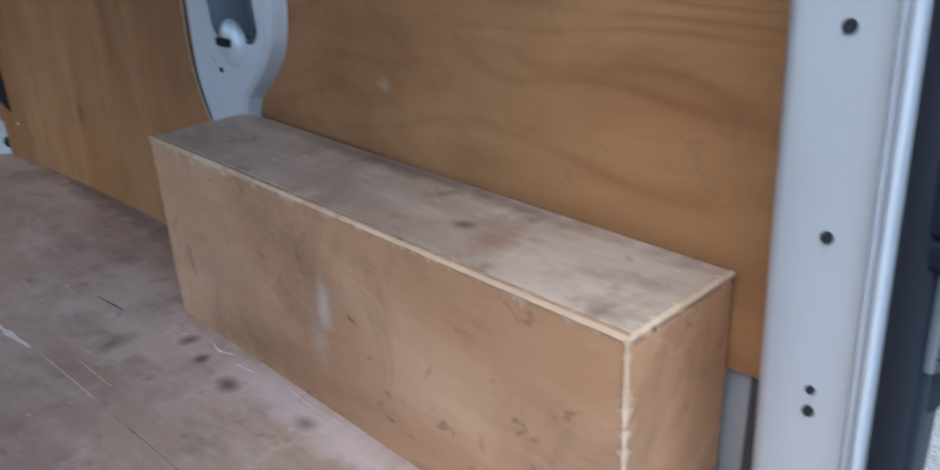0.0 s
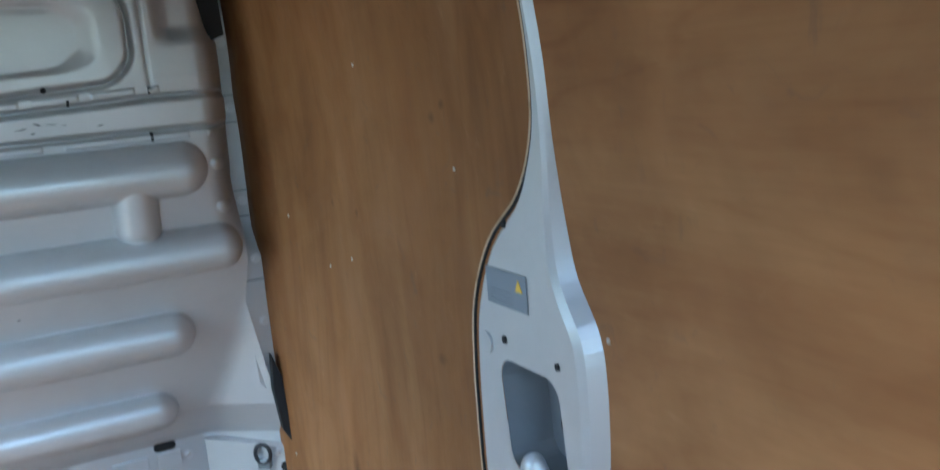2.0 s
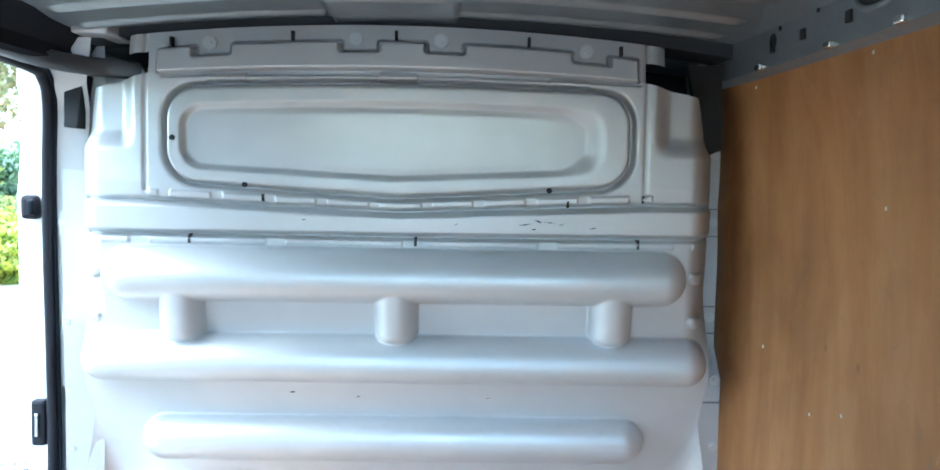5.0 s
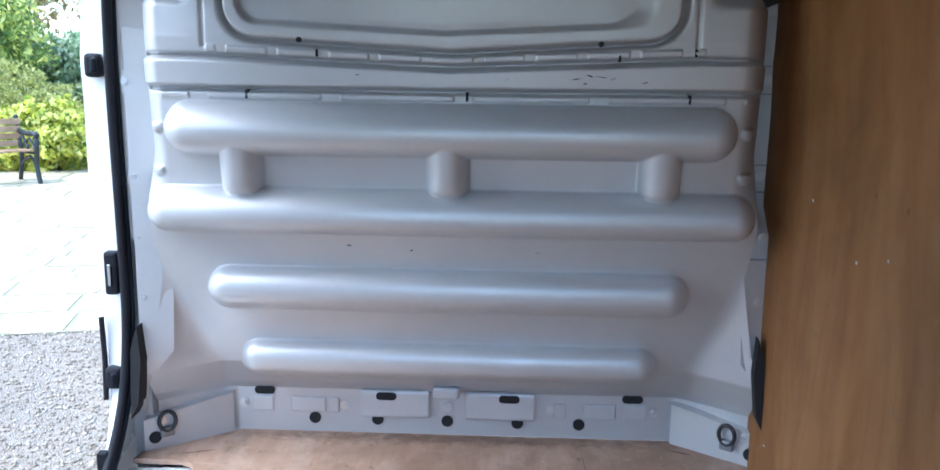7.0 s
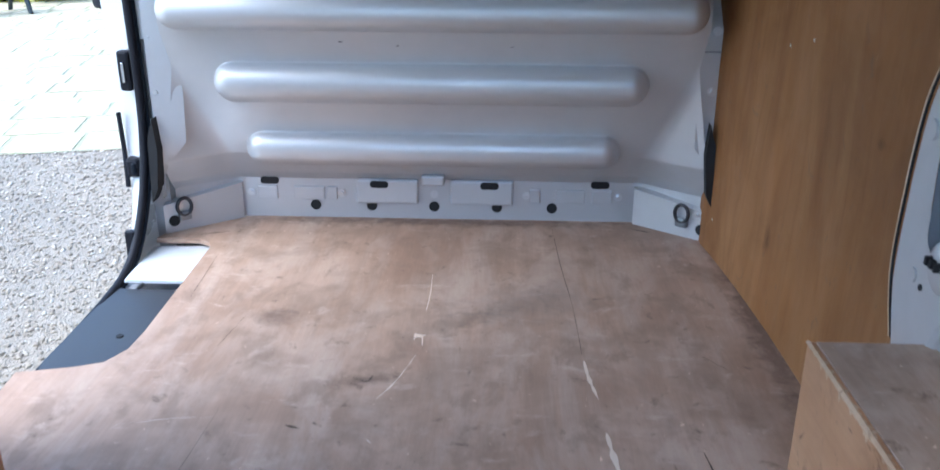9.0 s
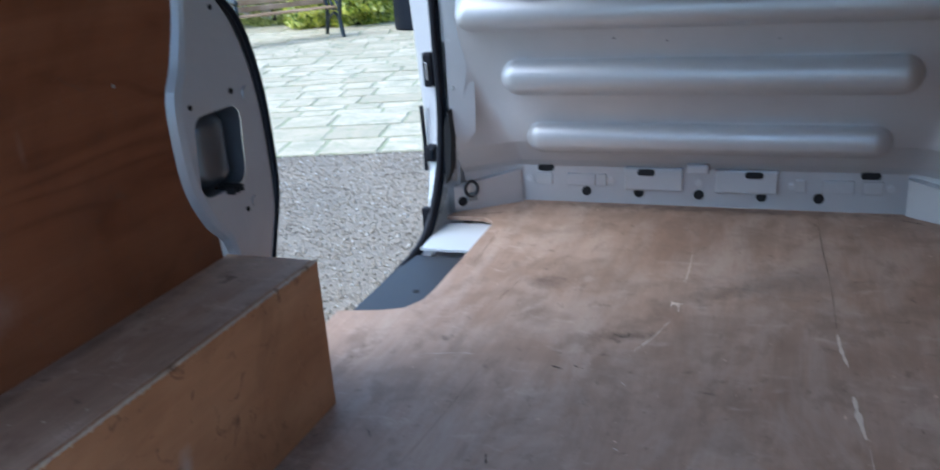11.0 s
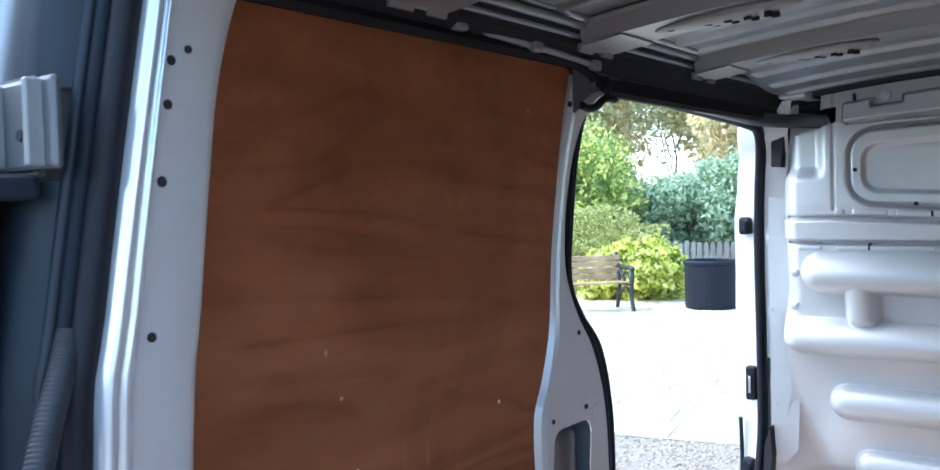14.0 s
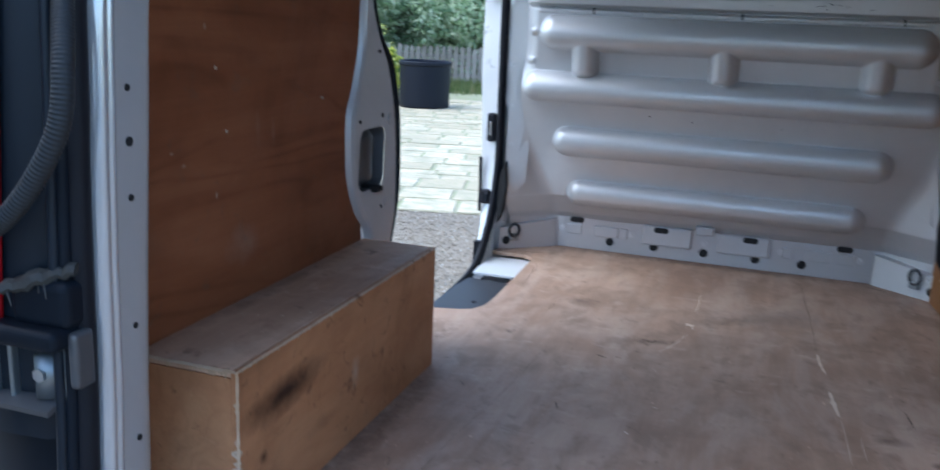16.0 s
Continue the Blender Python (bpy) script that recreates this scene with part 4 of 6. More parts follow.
# ---------------------------------------------------------------- wheel-arch boxes
def arch_box(side, xi, y0, y1, h, label):
    ob = thing("wheel_arch_box", label, "wheel box", "wheel-arch boxes")
    xo = 0.814 if side > 0 else 0.812
    t = 0.012
    board = PLY_BOX if side > 0 else PLY_BOX_RED

    def span(a, b):
        return (min(side * a, side * b), max(side * a, side * b))

    a, b = span(xi + t, xo)
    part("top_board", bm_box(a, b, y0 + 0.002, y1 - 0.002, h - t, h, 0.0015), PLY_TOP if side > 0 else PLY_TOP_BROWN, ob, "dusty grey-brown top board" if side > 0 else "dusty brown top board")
    a, b = span(xi, xi + t)
    part("side_board", bm_box(a, b, y0, y1, 0.0, h - 0.0015, 0.0015), board, ob)
    a, b = span(xi + t, xo)
    part("end_board", bm_box(a, b, y0, y0 + t, 0.0, h - t - 0.0005, 0.001), board, ob)
    part("end_board", bm_box(a, b, y1 - t, y1, 0.0, h - t - 0.0005, 0.001), board, ob)
    # chipped raw edges
    rnd = random.Random(5 + side)
    for where in ("long", "end", "upright"):
        bm = bmesh.new()
        n = 190 if where == "long" else 60
        rows = []
        for i in range(n + 1):
            f = i / n
            w = 0.0012 + 0.006 * rnd.random() ** 3 if side < 0 and where == "long" else 0.0022 + (0.004 * max(0.0, math.sin(9.0 * f + 0.6)) if where == "long" else 0.0) + 0.013 * rnd.random() ** 2.5 * (rnd.random() > 0.45)
            e = 0.0014 + 0.0016 * rnd.random()
            if where == "long":
                y = y0 + (y1 - y0) * f
                prof = [(xi - 0.0008, y, h - w), (xi - e, y, h - 0.002), (xi + 0.002, y, h + e * 0.6), (xi + w * 0.8, y, h + 0.0004)]
            elif where == "end":
                x = xi + (xo - xi) * f
                prof = [(x, y0 - 0.0008, h - w), (x, y0 - e, h - 0.002), (x, y0 + 0.002, h + e * 0.6), (x, y0 + w * 0.8, h + 0.0004)]
            else:
                z = h * f
                prof = [(xi - 0.0008, y0 + w * 0.8, z), (xi - e, y0 + 0.001, z), (xi + 0.001, y0 - e, z), (xi + w, y0 - 0.0008, z)]
            rows.append([bm.verts.new((side * p[0], p[1], p[2])) for p in prof])
        for r0, r1 in zip(rows, rows[1:]):
            for j in range(3):
                bm.faces.new((r0[j], r0[j + 1], r1[j + 1], r1[j]))
        part("worn_edge", bm, PLY_EDGE, ob, "pale chipped plywood edge")
    return ob


arch_box(1, 0.634, 0.118, 1.072, 0.322, "plywood wheel-arch box with chipped pale edges")
arch_box(-1, 0.609, 0.158, 1.052, 0.317, "brown plywood wheel-arch box with a dark stain")


# ---------------------------------------------------------------- pillars behind the sliding door and opposite it
PILLAR_FRONT = [(1.10, 0.0), (1.14, 0.16), (1.178, 0.274), (1.222, 0.365), (1.234, 0.46), (1.232, 0.56), (1.212, 0.67), (1.166, 0.765), (1.105, 0.835), (1.060, 0.91), (1.046, 0.99), (1.048, 1.10), (1.070, 1.215), (1.13, 1.285), (1.20, 1.305)]
PILLAR_REAR = [(1.20, 1.325), (1.05, 1.325), (1.036, 1.26), (1.026, 1.16), (1.014, 0.97), (0.998, 0.82), (0.960, 0.71), (0.930, 0.645), (0.928, 0.55), (0.940, 0.465), (0.985, 0.39), (1.044, 0.325), (1.05, 0.16), (1.02, 0.0)]


PILLAR_FRONT_R = PILLAR_FRONT[:7] + [(1.152, 0.765), (1.064, 0.835), (1.018, 0.91), (1.004, 0.99), (1.004, 1.10), (1.024, 1.205), (1.056, 1.255), (1.10, 1.29), (1.17, 1.305)]
PILLAR_REAR_R = [(1.17, 1.325), (1.02, 1.325), (1.006, 1.26), (0.992, 1.16), (0.982, 1.0), (0.984, 0.88), (0.980, 0.79), (0.968, 0.735), (0.930, 0.672), (0.922, 0.60), (0.928, 0.50), (0.944, 0.44), (0.990, 0.385), (1.046, 0.325), (1.05, 0.16), (1.02, 0.0)]


def offset_loop(poly, d):
    """The outline moved inwards, less so where the pillar is narrow."""
    n = len(poly)
    out = []
    for i in range(n):
        a, b, c = Vector(poly[i - 1]), Vector(poly[i]), Vector(poly[(i + 1) % n])
        t = ((b - a).normalized() + (c - b).normalized())
        t.normalize()
        k = d * float(np.interp(b.y, [0, 0.3, 0.4, 0.7, 0.88, 1.2, 1.33], [0.5, 0.6, 1, 1, 0.25, 0.2, 0.4]))
        out.append((b.x - t.y * k, b.y + t.x * k))
    return out


HOUSING = paint("dark_polished_steel", (0.17, 0.185, 0.20), 0.30, 0.75, 0.5)


def pillar(side):
    ob = thing("door_pillar", "silver painted steel body pillar with an oval pocket", "pillar", "body pillars")
    # how far the panel stands inside the wall line, and where its front edge lies
    plane, rear, shift, slim = (0.008, -0.020, 0.0, 0.006) if side > 0 else (0.018, 0.0, 0.004, 0.020)
    loop = [(p.x, p.y) for p in smooth_line([(y, z, 0) for y, z in [(y + shift, z) for y, z in (PILLAR_FRONT_R if side > 0 else PILLAR_FRONT)] + [(y + slim * float(np.interp(z, [0.3, 0.45, 0.75, 1.0], [0, 1, 1, 0.4])), z) for y, z in (PILLAR_REAR_R if side > 0 else PILLAR_REAR)]], 4, True)]
    area = sum(a[0] * b[1] - b[0] * a[1] for a, b in zip(loop, loop[1:] + loop[:1]))
    if area < 0:
        loop.reverse()
    ring1 = offset_loop(loop, 0.010)
    ring2 = offset_loop(loop, 0.022)
    pocket = []
    for cy, cz, a0 in ((1.114, 0.574, 0), (1.024, 0.574, 90), (1.014, 0.478, 180), (1.104, 0.478, 270)):
        for k in range(6):
            a = math.radians(a0 + 18 * k)
            pocket.append((cy + 0.03 * math.cos(a), cz + 0.03 * math.sin(a)))

    def X(y, z, off):
        return side * (float(wall_x(min(y, 1.5), z)) - off)

    bm = bmesh.new()
    mid = [float(np.interp(z, [0.0, 0.3, 0.5, 0.7, 0.9, 1.4], [1.06, 1.11, 1.08, 1.07, 0.998, 1.03] if side > 0 else [1.06, 1.11, 1.08, 1.08, 1.03, 1.06])) for y, z in loop]
    v0 = [bm.verts.new((X(y, z, (rear_inset(z) if side > 0 else rear) if y < mm else plane - 0.014), y, z)) for (y, z), mm in zip(loop, mid)]
    v1 = [bm.verts.new((X(y, z, plane - 0.006), y, z)) for y, z in ring1]
    v2 = [bm.verts.new((X(y, z, plane), y, z)) for y, z in ring2]
    n = len(loop)
    for a, b in ((v0, v1), (v1, v2)):
        for i in range(n):
            bm.faces.new((a[i], a[(i + 1) % n], b[(i + 1) % n], b[i]))
    p0 = [bm.verts.new((X(y, z, plane), y, z)) for y, z in pocket]
    m = len(pocket)
    edges = [bm.edges.get((v2[i], v2[(i + 1) % n])) for i in range(n)] + [bm.edges.new((p0[i], p0[(i + 1) % m])) for i in range(m)]
    bmesh.ops.triangle_fill(bm, use_beauty=True, edges=edges)
    part("pillar_panel", bm, SILVER, ob)
    bm = bmesh.new()
    p0 = [bm.verts.new((X(y, z, plane - 0.001), y, z)) for y, z in pocket]
    back = [bm.verts.new((X(y, z, -0.060), y * 0.90 + 1.064 * 0.10, z * 0.95 + 0.526 * 0.05)) for y, z in pocket]
    for i in range(m):
        bm.faces.new((p0[i], p0[(i + 1) % m], back[(i + 1) % m], back[i]))
    bm.faces.new(back)
    # left pocket takes a darker copy of the steel, for its shade
    part("pocket", bm, POCKET if side > 0 else SHADED_POCKET, ob, "darker deep pressed pocket")
    # cable knuckle and holes in the pocket
    xk = X(1.09, 0.46, plane - 0.004)
    if side > 0:
        m_ = Matrix.Translation((X(1.070, 0.44, plane - 0.004), 1.070, 0.440)) @ Matrix.Diagonal((0.014, 0.042, 0.042, 1))
        bm = bmesh.new()
        bmesh.ops.create_uvsphere(bm, u_segments=20, v_segments=12, radius=1.0, matrix=m_)
        part("latch_boss", bm, SILVER, ob, "", True)
        m_ = Matrix.Translation((xk, 1.075, 0.462)) @ Matrix.Diagonal((0.016, 0.018, 0.021, 1))
        bm = bmesh.new()
        bmesh.ops.create_uvsphere(bm, u_segments=18, v_segments=12, radius=1.0, matrix=m_)
        part("latch_knuckle", bm, WHITE_METAL, ob, "worn rounded latch knuckle", True)
    if side < 0:
        bm = bm_tube([(X(1.085, z, -0.046), 1.070, z) for z in np.linspace(0.446, 0.606, 12)], 0.058, 28, radii=[0.058 * min(1.0, 0.55 + 3.2 * min(k, 11 - k) / 11) for k in range(12)])
        part("latch_housing", bm, HOUSING, ob, "rounded dark steel latch housing", True)
    for k in range(3):
        bm = bm_box(xk - 0.022, xk + 0.022, 1.057 + 0.014 * k, 1.064 + 0.014 * k, 0.440, 0.453)
        part("tooth", bm, BLACK, ob)
    for y, z, r, off in ((1.055, 0.545, 0.010, -0.058), (1.088, 0.50, 0.012, -0.058), (1.10, 0.795, 0.005, plane + 0.0003), (1.124, 0.632, 0.006, plane + 0.0003), (1.115, 0.392, 0.005, plane + 0.0003), (0.992, 0.626, 0.005, plane + 0.0003), (1.02, 1.27, 0.006, plane + 0.0003)):
        part("hole", bm_disc(pose(X(y, z, off), y, z, 0, 90, 0), r, 0.004, 12), BLACK, ob)
    bm = bm_disc(pose(X(1.176, 0.617, plane), 1.176, 0.617, 0, 90, 0), 0.016, 0.008, 20)
    part("grommet", bm, SILVER, ob, "pressed boss")
    bm = bm_disc(pose(X(1.145, 0.40, plane), 1.145, 0.40, 0, 90, 0), 0.012, 0.006, 20)
    part("grommet", bm, SILVER, ob, "pressed boss")
    if side > 0:
        xs_ = X(1.12, 0.70, plane + 0.001)
        bm = bm_box(xs_ - 0.001, xs_, 1.052, 1.160, 0.681, 0.732)
        st = part("sticker", bm, STICKER, ob, "grey printed sticker")
        bm = bm_prism([(1.062, 0.708), (1.080, 0.708), (1.071, 0.724)], "x", xs_ - 0.002, xs_ - 0.001)
        part("warning_mark", bm, YELLOW, st, "yellow warning triangle")
        for k in range(3):
            bm = bm_box(xs_ - 0.0018, xs_ - 0.001, 1.09, 1.15, 0.689 + 0.007 * k, 0.689 + 0.007 * k)
            part("print_bar", bm, mat("pale_print", (0.32, 0.35, 0.38), 0.5), st)
    return ob


pillar(1)
pillar(-1)
# the cut edge of the front lining along the pillar: raw pale wood with a dark gap beside it
cut_line = smooth_line([(y, z, 0) for y, z in PILLAR_FRONT_R if 0.2 < z < 1.29], 5)
for name, shift, r, material, label in (("raw_edge", 0.0085, 0.0028, PLY_EDGE, "pale sawn plywood edge"), ("gap", 0.0035, 0.0030, BLACK, "dark gap along the pillar")):
    bm = bm_tube([(float(wall_x(p.x, p.y)) - 0.0005, p.x + shift, p.y) for p in cut_line], r, 6)
    part(name, bm, material, lining_front, label)


# ---------------------------------------------------------------- rear posts with their seals
def rear_post(side):
    ob = thing("rear_post", "silver painted rear door post with punched holes", "post", "rear posts")
    dy, slim = (-0.045, 0.78) if side > 0 else (0.0, 1.0)
    prof = [(0.825, 0.105), (0.72, 0.082), (0.690, 0.076), (0.674, 0.068), (0.669, 0.055), (0.667, 0.02), (0.665, -0.013)]
    # two rolled beads along the opening's edge
    bead = [(0.665, -0.013), (0.6635, -0.017), (0.659, -0.019), (0.6565, -0.0235), (0.659, -0.028), (0.664, -0.0305), (0.659, -0.033), (0.655, -0.038), (0.6555, -0.044), (0.661, -0.049), (0.670, -0.052), (0.69, -0.053), (0.74, -0.053)]
    back = -0.064
    zz = np.linspace(-0.06, 1.42, 50)

    def sx(a, z):
        return side * (a - 0.3 * float(lean(z)))

    def sy(b, z):
        flare = 0.90 * max(0.0, z - 1.17) ** 2 * min(1.0, max(0.0, (b - 0.03) / 0.04))
        edge = 0.05 * max(0.0, z - 0.9) * min(1.0, max(0.0, -b / 0.03))
        # the left post narrows and swings outwards below
        low = 0.010 if b > 0 else 0.006
        if side > 0 and b <= -0.013:
            b = -0.053 + (b + 0.053) * 0.6
        if side < 0:
            low = -float(np.interp(z, [0.2, 0.35, 0.5, 0.68, 0.81, 0.95], [0.035, 0.033, 0.027, 0.017, 0.010, 0.0])) * min(1.0, max(0.0, b / 0.05))
            low -= float(np.interp(z, [0.26, 0.37, 0.55, 0.69, 0.88, 0.95], [0.022, 0.018, 0.017, 0.014, 0.005, 0.0])) * min(1.0, max(0.0, -b / 0.013))
        return b * slim + dy + 0.10 * max(0.0, z - 0.9) - 0.02 * max(0.0, 0.75 - z) + flare + edge + low

    Xg = np.array([[sx(a, z) for a, b in prof] for z in zz])
    Yg = np.array([[sy(b, z) for a, b in prof] for z in zz])
    grid_mesh("post_panel", Xg, Yg, np.repeat(zz[:, None], len(prof), 1), SILVER, ob)
    Xg = np.array([[sx(a, z) for a, b in bead] for z in zz])
    Yg = np.array([[sy(b, z) for a, b in bead] for z in zz])
    grid_mesh("door_flange", Xg, Yg, np.repeat(zz[:, None], len(bead), 1), GLOSS_SILVER, ob, "glossy rolled silver flange")
    holes = ((0.613, 0.0, 0.0055), (0.457, 0.0, 0.005), (0.323, 0.0, 0.004), (0.303, 0.0, 0.005), (0.78, 0.0, 0.005), (0.95, 0.0, 0.005))
    for z, u, r in holes if side > 0 else ((1.186, 0.0, 0.0055), (1.233, 0.0, 0.0055), (1.247, 0.020, 0.0045), (1.104, 0.0, 0.006), (0.94, 0.0, 0.0055), (0.779, 0.0, 0.005), (0.706, 0.0, 0.007), (0.628, 0.0, 0.005), (0.443, 0.0, 0.0045), (0.27, 0.0, 0.005)):
        part("hole", bm_disc(pose(sx(0.6665, z), sy((0.002 if side < 0 else 0.006) + u, z), z, 0, 90, 0), r, 0.004, 12), BLACK, ob)
    seal = thing("rubber_seal", "black rubber seal along the rear door opening", "seal", "door seals")
    line = [(sx(0.684, z), sy(back, z), z) for z in zz]
    part("seal_bulb", bm_tube(line, 0.017, 10), RUBBER, seal, smooth=True)
    for a, b, r, m_ in ((0.692, -0.018, 0.010, PLASTIC), (0.698, -0.030, 0.007, TRIM)):
        part("seal_lip", bm_tube([(sx(a, z), sy(back + b, z), z) for z in zz], r, 10), m_, seal, smooth=True)
    return ob


rear_post(1)
rear_post(-1)


# dark moulded trim behind each seal, outboard of the rear opening
def outer_corner(side):
    ob = thing("corner_trim", "dark grey plastic trim outside the rear door post", "body trim", "corner trims")
    prof = [(0.695, -0.078), (0.705, -0.088), (0.735, -0.112), (0.80, -0.118), (0.90, -0.10), (0.96, -0.03), (0.965, 0.10)]
    zz = np.linspace(0.30, 1.105, 30)
    tilt = [0.3, 0.45, 0.8, 1.1, 1.25, 1.25, 1.25]
    Xg = np.array([[side * (a - k * float(lean(z))) for (a, b), k in zip(prof, tilt)] for z in zz])
    Yg = np.array([[b + 0.10 * max(0, z - 0.9) for a, b in prof] for z in zz])
    grid_mesh("moulding", Xg, Yg, np.repeat(zz[:, None], len(prof), 1), TRIM, ob)
    # recess in a greyer paint than the body, for its shade
    zz = np.linspace(1.105, 1.20, 6)
    Xg = np.array([[side * (a - k * float(lean(z))) for (a, b), k in zip(prof, tilt)] for z in zz])
    Yg = np.array([[b + 0.03 + 0.10 * max(0, z - 0.9) for a, b in prof] for z in zz])
    grid_mesh("hinge_recess", Xg, Yg, np.repeat(zz[:, None], len(prof), 1), BOW, ob, "hinge recess, its silver paint greyed for shade")
    zz = np.linspace(1.20, 1.44, 12)
    Xg = np.array([[side * (a - k * float(lean(z))) for (a, b), k in zip(prof, tilt)] for z in zz])
    Yg = np.array([[b + 0.10 * max(0, z - 0.9) for a, b in prof] for z in zz])
    grid_mesh("upper_moulding", Xg, Yg, np.repeat(zz[:, None], len(prof), 1), TRIM, ob)
    zz = np.linspace(-0.25, 0.42, 12)
    Xg = np.array([[side * a for a, b in prof] for z in zz])
    Yg = np.array([[b + 0.03 for a, b in prof] for z in zz])
    grid_mesh("lower_recess", Xg, Yg, np.repeat(zz[:, None], len(prof), 1), PLASTIC, ob)
    part("ledge", bm_box(min(side * 0.675, side * 0.94), max(side * 0.675, side * 0.94), -0.150, -0.09, 0.445, 0.474, 0.010, segs=4), PLASTIC, ob)
    part("ledge_end", bm_box(min(side * 0.672, side * 0.765), max(side * 0.672, side * 0.765), -0.128, -0.085, 0.470, 0.536, 0.012, segs=4), PLASTIC, ob)
    # hinges, upper and lower
    for zc in (1.16, 0.400):
        # hinge metal coloured darker too, to keep this corner dim
        metal, rib_paint = (DARKENED_PAINT, BOW) if zc > 1 else (DARKENED_PAINT, GALV)
        hinge = part("hinge", bm_box(min(side * 0.70, side * 0.90), max(side * 0.70, side * 0.90), -0.088, -0.082, zc - 0.05, zc + 0.05), metal, ob, "grey steel rear door hinge")
        lx = 1.25 * float(lean(zc))
        part("leaf", bm_box(min(side * (0.675 - lx), side * (0.86 - lx)), max(side * (0.675 - lx), side * (0.86 - lx)), -0.100, -0.088, zc - 0.045, zc + 0.045, 0.005), metal, hinge)
        for xx, deep in ((0.690, 0.020), (0.770, 0.030), (0.800, 0.034), (0.832, 0.034)):
            part("rib", bm_box(min(side * (xx - lx), side * (xx + 0.007 - lx)), max(side * (xx - lx), side * (xx + 0.007 - lx)), -0.098 - deep, -0.098, zc - 0.042, zc + 0.042, 0.003), rib_paint, hinge)
        part("pin", bm_tube([(side * (0.87 - lx), -0.125, zc - 0.06), (side * (0.87 - lx), -0.125, zc + 0.06)], 0.013, 12), GALV, hinge, smooth=True)
        part("hole", bm_disc(pose(side * (0.735 - lx), -0.101, zc - 0.01, 90, 0, 0), 0.006, 0.004, 10), BLACK, hinge)
        if zc < 1:
            # rounded knuckle, upright tab and the turned-out lower lip
            part("knuckle", bm_tube([(side * 0.716, -0.112, zc - 0.030), (side * 0.716, -0.112, zc + 0.030)], 0.022, 16, squash=0.6), GALV, hinge, "worn rounded hinge knuckle", True)
            part("nut", bm_disc(pose(side * 0.722, -0.128, zc + 0.004, 90, 0, 0), 0.010, 0.008, 6), BOLT, hinge)
            if side < 0:
                part("tab", bm_box(min(side * 0.662, side * 0.678), max(side * 0.662, side * 0.678), -0.125, -0.09, zc - 0.01, zc + 0.068, 0.006, segs=3), DARKENED_PAINT, hinge)
            part("lip", bm_prism([(-0.09, zc - 0.036), (-0.142, zc - 0.048), (-0.144, zc - 0.040), (-0.09, zc - 0.026)], "x", min(side * 0.70, side * 0.86), max(side * 0.70, side * 0.86)), DARKENED_PAINT, hinge)
    part("lamp_cap", bm_box(min(side * 0.69, side * 0.90), max(side * 0.69, side * 0.90), -0.142, -0.09, 1.086, 1.112, 0.008, segs=3), TRIM, ob, "plain cap over the tail lamp")


outer_corner(1)
outer_corner(-1)


